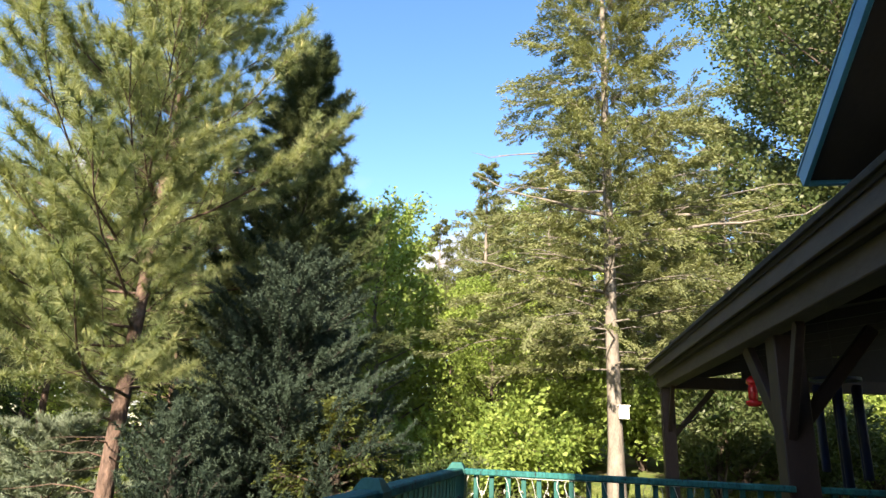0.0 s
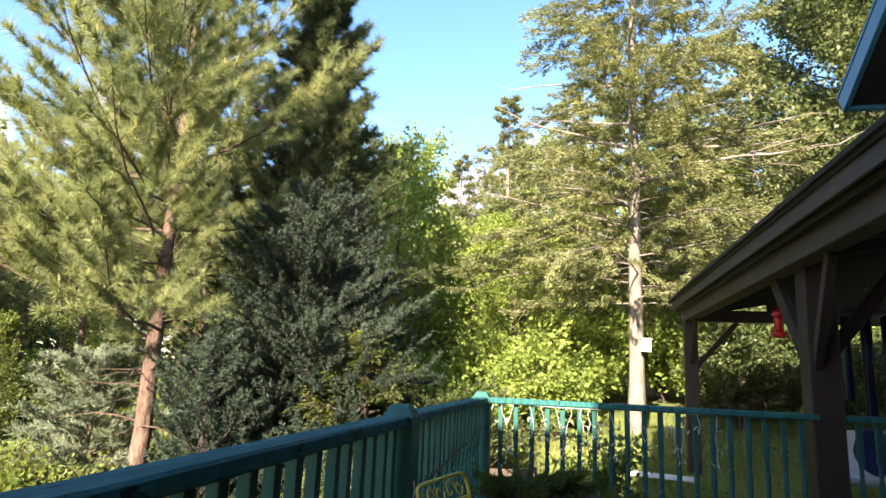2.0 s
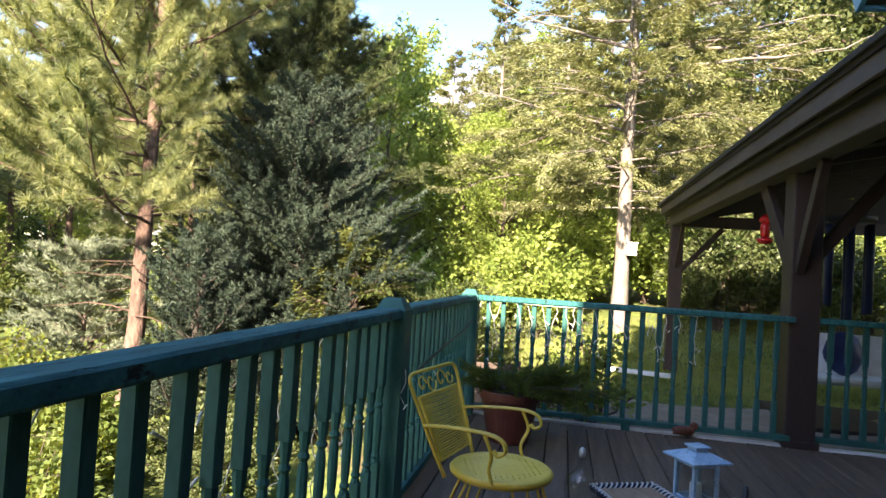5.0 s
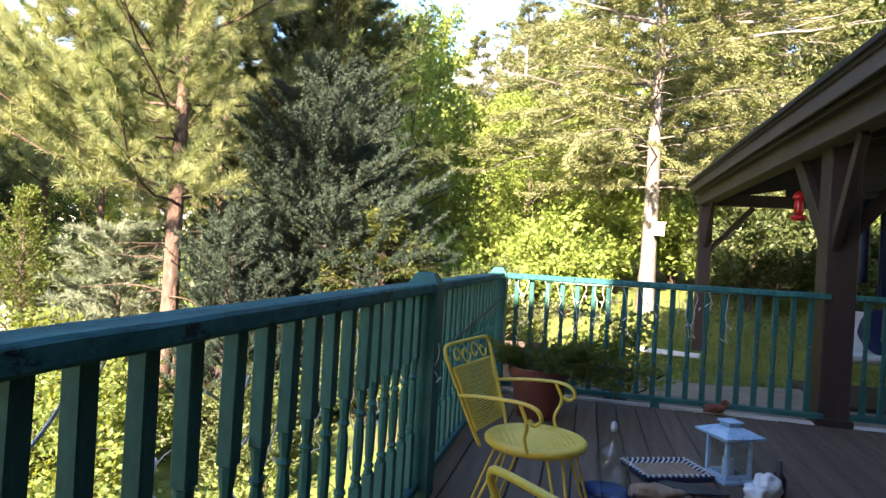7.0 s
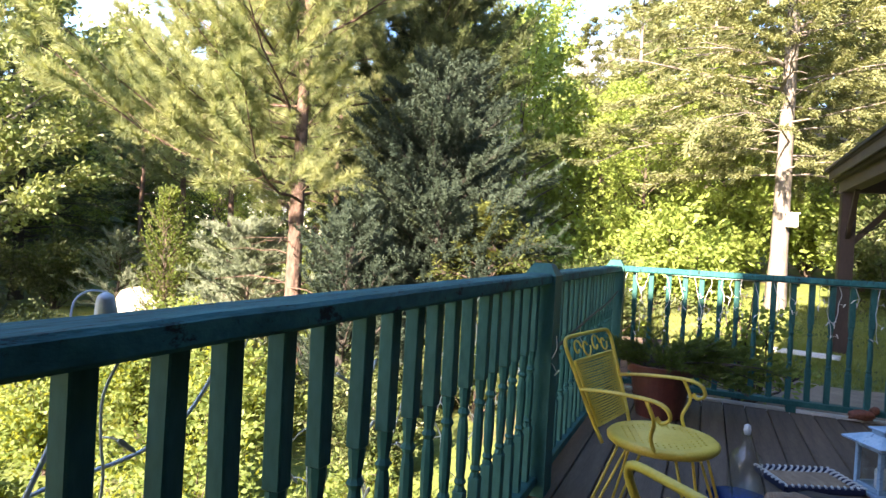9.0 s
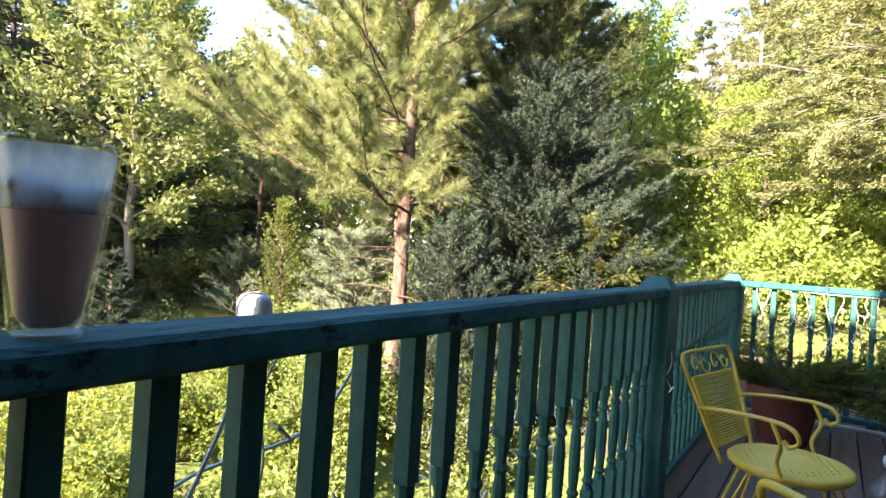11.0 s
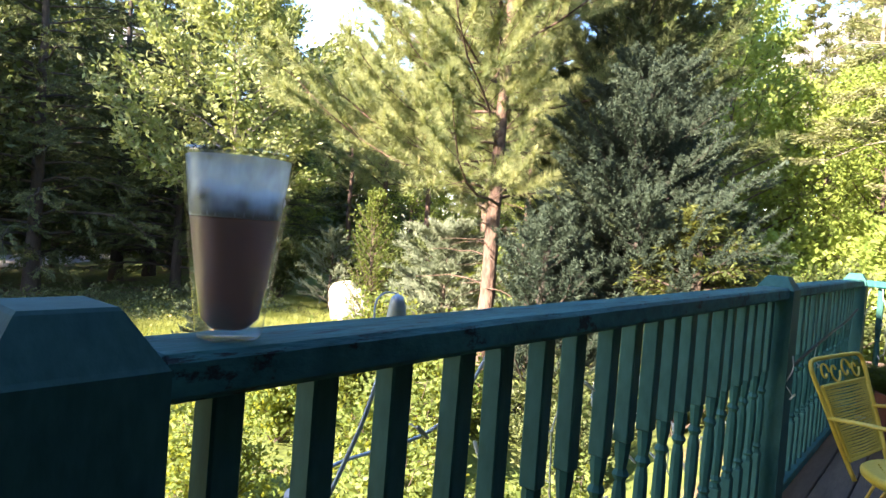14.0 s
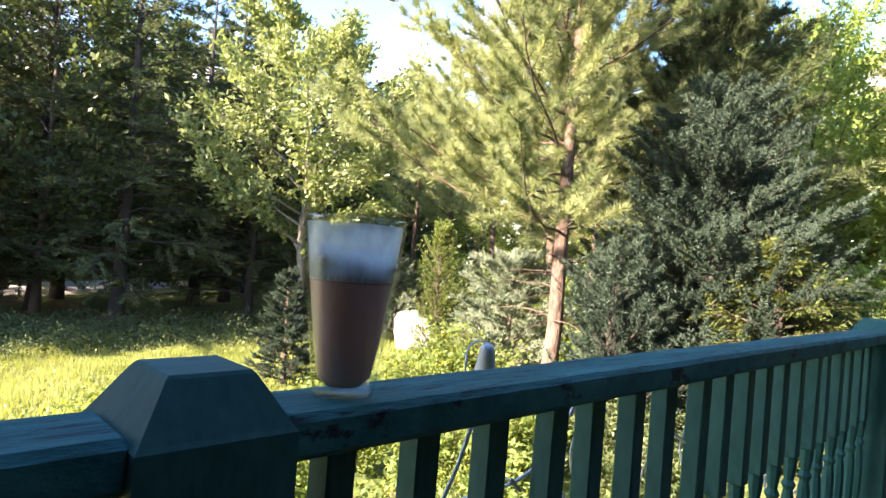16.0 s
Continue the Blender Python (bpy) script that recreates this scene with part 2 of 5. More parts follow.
def ground_material():
    m, n, l, p = nodes_of("grass_and_soil")
    a, f, v = noise_tex(n, l, 0.35, 6), noise_tex(n, l, 9, 6), noise_tex(n, l, 2.0, 5)
    grass = ramp(n, l, f, [(0.3, (0.045, 0.075, 0.012)), (0.55, (0.10, 0.14, 0.025)), (0.75, (0.19, 0.21, 0.05))])
    soil = ramp(n, l, f, [(0.3, (0.05, 0.035, 0.02)), (0.7, (0.16, 0.11, 0.065))])
    c = mixed(n, l, ramp(n, l, mixed(n, l, 0.5, a, v), [(0.52, (0, 0, 0)), (0.60, (1, 1, 1))]), grass, soil)
    l.new(c, p.inputs["Base Color"])
    p.inputs["Roughness"].default_value = 0.95
    b = n.new("ShaderNodeBump")
    b.inputs["Strength"].default_value, b.inputs["Distance"].default_value = 0.9, 0.05
    l.new(f, b.inputs["Height"])
    l.new(b.outputs[0], p.inputs["Normal"])
    return m


GROUND = ground_material()


def glass_material(name, tint=(1, 1, 1), gloss=1.0):
    """Thin glass: clear, tinted, with gloss that grows towards grazing angles."""
    m, n, l, p = nodes_of(name)
    tr, gl, mx, fr = n.new("ShaderNodeBsdfTransparent"), n.new("ShaderNodeBsdfGlossy"), n.new("ShaderNodeMixShader"), n.new("ShaderNodeLayerWeight")
    tr.inputs["Color"].default_value = (*tint, 1)
    gl.inputs["Roughness"].default_value = 0.02
    l.new(ramp(n, l, fr.outputs["Facing"], [(0.0, (0.04, 0.04, 0.04)), (0.6, (0.08, 0.08, 0.08)), (1.0, (0.55, 0.55, 0.55))]), mx.inputs[0])
    l.new(tr.outputs[0], mx.inputs[1])
    l.new(gl.outputs[0], mx.inputs[2])
    l.new(mx.outputs[0], n["Material Output"].inputs["Surface"])
    return m


CLEAR_GLASS = glass_material("clear_glass", (0.985, 0.992, 0.975))
BLUE_GLASS = glass_material("blue_glass", (0.15, 0.35, 0.85))


# ---- mesh helpers ----
def obj(name, me, material, parent=None, label=""):
    ob = new(name, me)
    if material and not me.materials:
        me.materials.append(material)
    if parent:
        ob.parent = parent
    if label:
        ob["label"] = label
    return ob


def part(name, bm, material, parent=None, label="", smooth=False):
    me = bpy.data.meshes.new(name)
    bm.to_mesh(me)
    bm.free()
    if smooth:
        me.polygons.foreach_set("use_smooth", [True] * len(me.polygons))
    return obj(name, me, material, parent, label)


def root(name, at=(0, 0, 0), turn=0.0):
    ob = new(name)
    ob.empty_display_size = 0.1
    ob.matrix_basis = pose(*at, 0, 0, turn)
    return ob


def add_box(bm, lo, hi, bevel=0.0, m=None):
    r = bmesh.ops.create_cube(bm, size=1)
    lo, hi = Vector(lo), Vector(hi)
    for v in r["verts"]:
        v.co = Vector([(lo[i] + hi[i]) / 2 + v.co[i] * (hi[i] - lo[i]) for i in range(3)])
    vs = r["verts"]
    if bevel:
        es = list({e for v in vs for e in v.link_edges})
        vs = bmesh.ops.bevel(bm, geom=es, offset=bevel, segments=1, affect="EDGES", clamp_overlap=True)["verts"] + [v for v in vs if v.is_valid]
    if m:
        for v in {v for v in vs if v.is_valid}:
            v.co = m @ v.co
    return bm


def box(lo, hi, bevel=0.004, m=None):
    return add_box(bmesh.new(), lo, hi, bevel, m)


def beam_between(a, b, w, h, bevel=0.004):
    a, b = Vector(a), Vector(b)
    m = Matrix.Translation(a) @ (b - a).to_track_quat("Y", "Z").to_matrix().to_4x4()
    return box((-w / 2, 0, -h / 2), (w / 2, (b - a).length, h / 2), bevel, m)


def add_rod(bm, pts, radius, sides=8, cap=True):
    """A round bar along the points; radius is one number or one a point."""
    pts = [Vector(p) for p in pts]
    rad = radius if isinstance(radius, (list, tuple)) else [radius] * len(pts)
    rings, ref = [], None
    for i, p in enumerate(pts):
        d = (pts[min(i + 1, len(pts) - 1)] - pts[max(i - 1, 0)]).normalized()
        if ref is None:
            ref = d.orthogonal().normalized()
        ref = (ref - d * ref.dot(d)).normalized()
        s = d.cross(ref)
        rings.append([bm.verts.new(p + (ref * math.cos(k * 2 * math.pi / sides) + s * math.sin(k * 2 * math.pi / sides)) * rad[i]) for k in range(sides)])
    for a, b in zip(rings, rings[1:]):
        for k in range(sides):
            bm.faces.new((a[k], a[(k + 1) % sides], b[(k + 1) % sides], b[k]))
    if cap:
        bm.faces.new(rings[0][::-1])
        bm.faces.new(rings[-1])
    return bm


def rod(pts, radius, sides=8):
    return add_rod(bmesh.new(), pts, radius, sides)


def lathe(profile, sides=24, bm=None, at=(0, 0, 0)):
    """A turned shape from (radius, height) pairs."""
    bm = bm or bmesh.new()
    rings = [[bm.verts.new((at[0] + r * math.cos(k * 2 * math.pi / sides), at[1] + r * math.sin(k * 2 * math.pi / sides), at[2] + z)) for k in range(sides)] for r, z in profile]
    for a, b in zip(rings, rings[1:]):
        for k in range(sides):
            bm.faces.new((a[k], a[(k + 1) % sides], b[(k + 1) % sides], b[k]))
    if profile[0][0] > 1e-5:
        bm.faces.new(rings[0][::-1])
    if profile[-1][0] > 1e-5:
        bm.faces.new(rings[-1])
    return bm


def lump(seed, radii, rough=0.25, subdiv=3):
    bm = bmesh.new()
    bmesh.ops.create_icosphere(bm, subdivisions=subdiv, radius=1)
    off = Vector((seed * 3.1, seed * 1.7, seed * 0.9))
    for v in bm.verts:
        k = 1 + rough * noise.fractal(v.co * 1.3 + off, 1.0, 2.0, 4)
        v.co = Vector((v.co.x * radii[0], v.co.y * radii[1], v.co.z * radii[2])) * k
    return bm


def curve_points(ctrl, n=8):
    """Smooth points through the control points."""
    c = [Vector(p) for p in ctrl]
    c = [c[0] * 2 - c[1]] + c + [c[-1] * 2 - c[-2]]
    out = []
    for i in range(1, len(c) - 2):
        for k in range(n):
            t = k / n
            a, b, d, e = c[i - 1], c[i], c[i + 1], c[i + 2]
            out.append(0.5 * ((2 * b) + (d - a) * t + (2 * a - 5 * b + 4 * d - e) * t * t + (3 * b - a - 3 * d + e) * t ** 3))
    out.append(c[-2])
    return out


def film_material():
    """A thin milky film left on glass."""
    m, n, l, p = nodes_of("milky_film")
    a = noise_tex(n, l, 45, 4, (1, 1, 0.5))
    tr, cl, mx, th = n.new("ShaderNodeBsdfTranslucent"), n.new("ShaderNodeBsdfTransparent"), n.new("ShaderNodeMixShader"), n.new("ShaderNodeMixShader")
    p.inputs["Base Color"].default_value = (0.88, 0.89, 0.88, 1)
    p.inputs["Roughness"].default_value = 0.6
    tr.inputs["Color"].default_value = (0.92, 0.93, 0.90, 1)
    mx.inputs[0].default_value = 0.6
    l.new(p.outputs[0], mx.inputs[1])
    l.new(tr.outputs[0], mx.inputs[2])
    l.new(ramp(n, l, a, [(0.3, (0.28, 0.28, 0.28)), (0.7, (0.70, 0.70, 0.70))]), th.inputs[0])
    l.new(cl.outputs[0], th.inputs[1])
    l.new(mx.outputs[0], th.inputs[2])
    l.new(th.outputs[0], n["Material Output"].inputs["Surface"])
    return m


MILK_FILM = film_material()


# ---- ground ----
def smooth(a, b, v):
    t = np.clip((v - a) / (b - a), 0, 1)
    return t * t * (3 - 2 * t)


def height(x, y):
    x, y = np.asarray(x, float), np.asarray(y, float)
    w = smooth(-3.2, 1.0, x) * smooth(3.0, 5.2, y + 0.25 * x)
    right = -0.15 + 0.85 * smooth(9.5, 16, y) + 1.2 * smooth(16, 40, y)
    left = -1.25 - 0.25 * smooth(-10, -26, x) + 0.6 * smooth(12, 40, y)
    bumps = 0.05 * np.sin(x * 0.9 + 1.3) * np.cos(y * 0.7) + 0.03 * np.sin(x * 2.3 + y * 1.9)
    return left * (1 - w) + right * w + bumps * smooth(0, 3, np.abs(x + 2) + np.abs(y) * 0.3)


def build_ground():
    core = np.concatenate([-np.geomspace(500, 22, 14), np.linspace(-21, 21, 120), np.geomspace(22, 500, 14)])
    X, Y = np.meshgrid(core - 4, core + 8)
    V = np.stack([X, Y, height(X, Y)], -1).reshape(-1, 3)
    n = len(core)
    i = np.arange(n * n).reshape(n, n)
    F = np.stack([i[:-1, :-1], i[:-1, 1:], i[1:, 1:], i[1:, :-1]], -1).reshape(-1, 4)
    me = bpy.data.meshes.new("ground")
    me.from_pydata(V.tolist(), [], F.tolist())
    me.polygons.foreach_set("use_smooth", [True] * len(me.polygons))
    return tagged(obj("ground", me, GROUND), "grassy sloping yard with patches of bare soil", "ground", kind="structure")


build_ground()


def strip(name, pts, half, material, lift, label, category):
    """A band laid over the ground."""
    V, F = [], []
    pts = [Vector((*p, 0)) for p in pts]
    pts = [p.lerp(q, k / 8) for p, q in zip(pts, pts[1:]) for k in range(8)] + [pts[-1]]
    for i, p in enumerate(pts):
        d = (pts[min(i + 1, len(pts) - 1)] - pts[max(i - 1, 0)]).normalized()
        s = Vector((-d.y, d.x, 0))
        for k in range(7):
            q = p + s * half * (k / 3 - 1) * (1 + 0.12 * math.sin(i * 1.7 + k))
            V.append((q.x, q.y, float(height(q.x, q.y)) + lift - (0.06 if k in (0, 6) else 0)))
    for i in range(len(pts) - 1):
        for k in range(6):
            F.append((i * 7 + k, i * 7 + k + 1, i * 7 + k + 8, i * 7 + k + 7))
    me = bpy.data.meshes.new(name)
    me.from_pydata(V, [], F)
    return tagged(obj(name, me, material), label, category, kind="structure")


strip("road", [(-19, -12), (-24, 0), (-29, 8), (-37, 17), (-60, 36)], 2.1, ROAD, 0.06, "pale worn asphalt lane beneath the trees", "road")
strip("gravel_path", [(-0.2, 5.9), (2.0, 6.0), (6.5, 6.2)], 0.75, SAND, 0.05, "sandy gravel strip beside the deck", "path")

# ---- deck ----
RAIL_TOP = 0.91
deck = tagged(root("floor"), "worn brown wooden deck with open joints between boards", "deck", kind="structure")
part("deck_joist", box((-0.04, -1.6, -0.20), (5.2, 4.58, -0.045), 0), DARK_BARK, deck, "dark frame under the boards")
part("edge_board", box((-0.06, 4.585, -0.16), (5.2, 4.65, 0.012), 0.004), WHITE_PAINT, deck, "pale weathered edge board")
part("side_board", box((-0.085, -1.6, -0.2), (-0.045, 4.65, -0.004), 0.004), GREEN_PAINT, deck, "green painted side board")
for k in range(14):
    part("support_post", box((-0.02, -1.4 + k * 0.46, -1.6), (0.08, -1.3 + k * 0.46, -0.2), 0.004), GREEN_PAINT, deck) if k % 4 == 0 else None


def post_bm(h=0.905, w=0.13, top=0.949, z0=0.0):
    """A square post with a pyramid top cut flat."""
    bm = bmesh.new()
    a = w / 2
    prof = [(a - 0.003, z0), (a, z0 + 0.003), (a, h - 0.004), (a - 0.003, h), (0.037, top - 0.003), (0.034, top)]
    rings = [[bm.verts.new((sx * r, sy * r, z)) for sx, sy in ((-1, -1), (1, -1), (1, 1), (-1, 1))] for r, z in prof]
    for p, q in zip(rings, rings[1:]):
        for k in range(4):
            bm.faces.new((p[k], p[(k + 1) % 4], q[(k + 1) % 4], q[k]))
    bm.faces.new(rings[-1])
    return bm


def baluster_mesh():
    """Square ends and a turned middle."""
    bm = bmesh.new()
    z1, a = RAIL_TOP - 0.042, 0.0175
    add_box(bm, (-a, -a, 0.60), (a, a, z1), 0.003)
    add_box(bm, (-a, -a, 0.075), (a, a, 0.30), 0.003)
    prof = [(0.0175, 0.30), (0.017, 0.307), (0.013, 0.315), (0.019, 0.325), (0.013, 0.337), (0.016, 0.37), (0.0175, 0.43), (0.016, 0.49), (0.012, 0.515),
            (0.019, 0.528), (0.012, 0.541), (0.015, 0.56), (0.018, 0.585), (0.0175, 0.60)]
    lathe(prof, 8, bm)
    me = bpy.data.meshes.new("baluster")
    bm.to_mesh(me)
    bm.free()
    me.materials.append(GREEN_PAINT)
    return me


BALUSTER = baluster_mesh()


def railing(name, a, b, first, count, pitch, label, axis, seed=0):
    """A rail from a to b (top and bottom bars, turned balusters)."""
    r = tagged(root(name), label, "railing", "deck railing")
    rng = random.Random(seed)
    L, w = (0.0, 0.06)
    if axis == "y":
        tb = box((a[0] - 0.036, a[1], RAIL_TOP - 0.042), (a[0] + 0.056, b[1], RAIL_TOP), 0.007)
        lb = box((a[0] - 0.035, a[1], 0.045), (a[0] + 0.035, b[1], 0.082), 0.004)
    else:
        tb = box((a[0], a[1] - 0.056, RAIL_TOP - 0.042), (b[0], a[1] + 0.036, RAIL_TOP), 0.007)
        lb = box((a[0], a[1] - 0.035, 0.045), (b[0], a[1] + 0.035, 0.082), 0.004)
    bmesh.ops.subdivide_edges(tb, edges=[e for e in tb.edges if e.calc_length() > 0.5], cuts=24)
    for v in tb.verts:
        v.co += Vector((0.0025, 0.0025, 0.002)) * noise.noise(v.co * 9)
    part("top_rail", tb, RAIL_PAINT, r, "weathered green top rail with flaking paint")
    part("bottom_rail", lb, GREEN_PAINT, r)
    for k in range(count):
        o = obj("baluster", BALUSTER, None, r)
        s = first + pitch * k
        m = pose(a[0], s, 0, rng.uniform(-0.4, 0.4), rng.uniform(-0.4, 0.4), rng.uniform(-3, 3)) if axis == "y" else pose(s, a[1], 0, rng.uniform(-0.4, 0.4), rng.uniform(-0.4, 0.4), rng.uniform(-3, 3))
        o.matrix_basis = m
    return r


P0, P1, P2, FAR_Y = -0.128, 2.345, 4.575, 4.59
railing("railing", (0.005, P0 + 0.06), (0.005, P1 - 0.06), 0.0145, 19, 0.1225, "green painted deck railing with turned balusters and a weathered top rail", "y", 1)
railing("railing", (0.005, P1 + 0.06), (0.005, P2 - 0.06), 2.46, 17, 0.1215, "green deck railing running on to the corner post", "y", 2)
railing("railing", (0.005, -1.6), (0.005, P0 - 0.06), -1.5, 12, 0.114, "green deck railing with peeling paint beside the corner post", "y", 3)
railing("railing", (0.065, FAR_Y), (2.30, FAR_Y), 0.155, 19, 0.1135, "green deck railing facing the lawn, hung with string lights", "x", 4)
railing("railing", (2.47, FAR_Y + 0.05), (5.1, FAR_Y + 0.05), 2.56, 22, 0.114, "shaded green railing beyond the porch post", "x", 5)
for yy in (P0, P1, P2):
    p = tagged(root("railing_post", (0.008, yy, 0)), "square green post with a flat-cut pyramid top, paint worn", "post", "deck posts")
    part("post_shaft", post_bm(z0=-0.15), GREEN_PAINT, p)
mid_leg = tagged(root("rail_leg", (1.20, FAR_Y, 0)), "short green block under the bottom rail", "post")
part("block", box((-0.03, -0.03, -0.0), (0.03, 0.03, 0.046), 0.003), GREEN_PAINT, mid_leg)

# ---- porch ----
porch = tagged(root("porch"), "dark brown timber porch with a shingled shed roof", "porch", kind="structure")
part("beam", box((2.17, 1.2, 1.93), (2.33, 9.36, 2.09), 0.006), FASCIA_WOOD, porch, "brown timber beam")
part("fascia_board", box((2.06, 1.2, 2.105), (2.09, 9.45, 2.235), 0.004), FASCIA_WOOD, porch)
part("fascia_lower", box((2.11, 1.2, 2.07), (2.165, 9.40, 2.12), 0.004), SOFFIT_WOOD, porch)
part("cross_beam", box((2.34, 9.22, 1.93), (6.4, 9.36, 2.09), 0.006), BROWN_WOOD, porch)
roof_m = Matrix.Translation((2.02, 0, 2.235)) @ pose(0, 0, 0, 0, -11, 0)
part("roof", box((0, 1.1, 0), (4.6, 9.55, 0.035), 0.004, roof_m), SHINGLE, porch, "dark shingle roof edge")
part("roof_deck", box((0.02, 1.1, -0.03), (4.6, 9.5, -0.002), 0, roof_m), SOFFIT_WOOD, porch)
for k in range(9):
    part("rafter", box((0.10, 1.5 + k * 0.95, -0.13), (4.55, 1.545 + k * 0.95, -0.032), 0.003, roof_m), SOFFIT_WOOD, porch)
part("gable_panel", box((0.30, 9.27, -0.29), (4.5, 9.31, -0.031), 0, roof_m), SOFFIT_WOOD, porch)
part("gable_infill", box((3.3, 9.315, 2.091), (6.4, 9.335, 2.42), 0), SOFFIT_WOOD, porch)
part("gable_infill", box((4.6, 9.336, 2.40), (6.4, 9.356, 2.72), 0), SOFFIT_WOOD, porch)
# slab takes the dark timber colour in place of the porch's shade
part("patio_slab", box((2.76, 5.7, -0.30), (6.4, 6.9, -0.06), 0.01), BROWN_WOOD, porch, "porch floor with the porch's shade put into its colour")


def porch_post(y, z0, far):
    p = tagged(root("porch_post", (2.37 if not far else 2.27, y, 0)), "dark brown timber porch post with curved knee braces", "post", "porch posts")
    w = 0.10 if not far else 0.085
    part("shaft", box((-w, -w, z0), (w, w, 1.93), 0.008), BROWN_WOOD, p)
    part("plinth", box((-w - 0.02, -w - 0.02, z0), (w + 0.02, w + 0.02, z0 + 0.05), 0.006), BROWN_WOOD, p)
    if far:
        part("brace", beam_between((0.06, 0, 1.28), (0.62, 0, 1.92), 0.06, 0.07), BROWN_WOOD, p)
        part("brace", beam_between((0, -0.06, 1.35), (0, -0.5, 1.93), 0.05, 0.07), BROWN_WOOD, p)
        bm = rod(curve_points([(0.07, -0.05, 1.42), (0.2, -0.06, 1.44), (0.32, -0.06, 1.50), (0.4, -0.05, 1.58)]), 0.012, 6)
        part("hook", bm, IRON, p, "dark bent branch hook")
    else:
        part("brace", beam_between((-0.04, 0.05, 1.22), (-0.08, 0.62, 1.93), 0.055, 0.12), BROWN_WOOD, p)
        part("brace", beam_between((0.0, 0.06, 1.50), (0.02, 0.34, 1.93), 0.05, 0.08), BROWN_WOOD, p)
        part("brace", beam_between((-0.04, -0.05, 1.22), (-0.10, -0.62, 1.93), 0.055, 0.10), BROWN_WOOD, p)
        part("brace", beam_between((0.05, 0, 1.3), (0.60, 0, 2.0), 0.06, 0.09), BROWN_WOOD, p)
    return p


porch_post(4.68, 0.0, False)
porch_post(9.28, -0.2, True)

# ---- house ----
house = tagged(root("house"), "brown sided house with a blue metal roof edge", "house", kind="structure")
part("wall", box((2.85, -6.0, -1.4), (9.0, 3.5, 3.2), 0.01), SIDING, house)
# unseen wing, added and sized so that its shadow covers the deck
part("shade_wall", box((-1.2, -6.5, -1.4), (-0.152, -1.65, 3.80), 0.01), SIDING, house)
part("shade_wall", box((-0.15, -6.5, -1.4), (2.85, -1.65, 7.3), 0.01), SIDING, house)
# unseen overhang, added to keep skylight off the near rail
part("eave", box((-0.15, -1.648, 2.45), (2.849, -0.75, 2.52), 0.004), SOFFIT_WOOD, house, "unseen boarded eave added to darken the near railing")
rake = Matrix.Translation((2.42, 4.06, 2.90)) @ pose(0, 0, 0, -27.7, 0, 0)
part("soffit", box((0.02, -7, -0.02), (7, -0.02, 0.02), 0, rake), SOFFIT_WOOD, house, "boarded soffit with shade put into its colour")
part("rake_board", box((-0.02, -7, -0.04), (0.012, 0.02, 0.085), 0.003, rake), BLUE_METAL, house, "blue metal rake trim")
part("eave_trim", box((0.014, -0.012, -0.045), (7, 0.016, 0.07), 0.003, rake), BLUE_METAL, house)
part("metal_roof", box((-0.025, -7, 0.088), (7, 0.03, 0.11), 0.002, rake), BLUE_METAL, house)
# roofs of the unseen wing, added to carry its shadow farther
for sgn in (-1, 1):
    part("roof", beam_between((1.35, -4.1, 8.6), (1.35, -4.1 + sgn * 2.9, 7.25), 3.04, 0.12), BLUE_METAL, house)
part("low_shade_roof", beam_between((-0.70, -6.5, 3.86), (-0.70, -1.6, 3.84), 1.08, 0.10), BLUE_METAL, house)


# ---- plants ----
class Soup:
    """Vertices and triangles gathered into one mesh."""

    def __init__(self):
        self.v, self.f, self.n = [], [], 0

    def add(self, v, f):
        self.v.append(np.asarray(v, np.float32).reshape(-1, 3))
        self.f.append(np.asarray(f, np.int32).reshape(-1, 3) + self.n)
        self.n += len(self.v[-1])

    def tube(self, pts, rad, sides=6):
        pts, rad = np.asarray(pts, float), np.asarray(rad, float)
        d = np.gradient(pts, axis=0)
        d /= np.linalg.norm(d, axis=1, keepdims=True) + 1e-9
        ref = np.array([1.0, 0.13, 0.07]) if abs(d[0, 2]) > 0.7 else np.array([0.05, 0.1, 1.0])
        s = np.cross(d, ref)
        s /= np.linalg.norm(s, axis=1, keepdims=True) + 1e-9
        q = np.cross(d, s)
        a = np.arange(sides) * 2 * np.pi / sides
        V = pts[:, None] + rad[:, None, None] * (np.cos(a)[None, :, None] * s[:, None] + np.sin(a)[None, :, None] * q[:, None])
        i = np.arange(len(pts) * sides).reshape(len(pts), sides)
        j = np.roll(i, -1, 1)
        F = np.concatenate([np.stack([i[:-1], j[:-1], j[1:]], -1).reshape(-1, 3), np.stack([i[:-1], j[1:], i[1:]], -1).reshape(-1, 3)])
        self.add(V, F)

    def mesh(self, name, material, soft=False):
        V, F = np.concatenate(self.v), np.concatenate(self.f)
        me = bpy.data.meshes.new(name)
        me.vertices.add(len(V))
        me.vertices.foreach_set("co", V.ravel())
        me.loops.add(F.size)
        me.loops.foreach_set("vertex_index", F.ravel())
        me.polygons.add(len(F))
        me.polygons.foreach_set("loop_start", np.arange(0, F.size, 3, dtype=np.int32))
        if soft:
            me.polygons.foreach_set("use_smooth", np.ones(len(F), bool))
        me.update(calc_edges=True)
        me.materials.append(material)
        return me


def unit(a):
    return a / (np.linalg.norm(a, axis=-1, keepdims=True) + 1e-9)


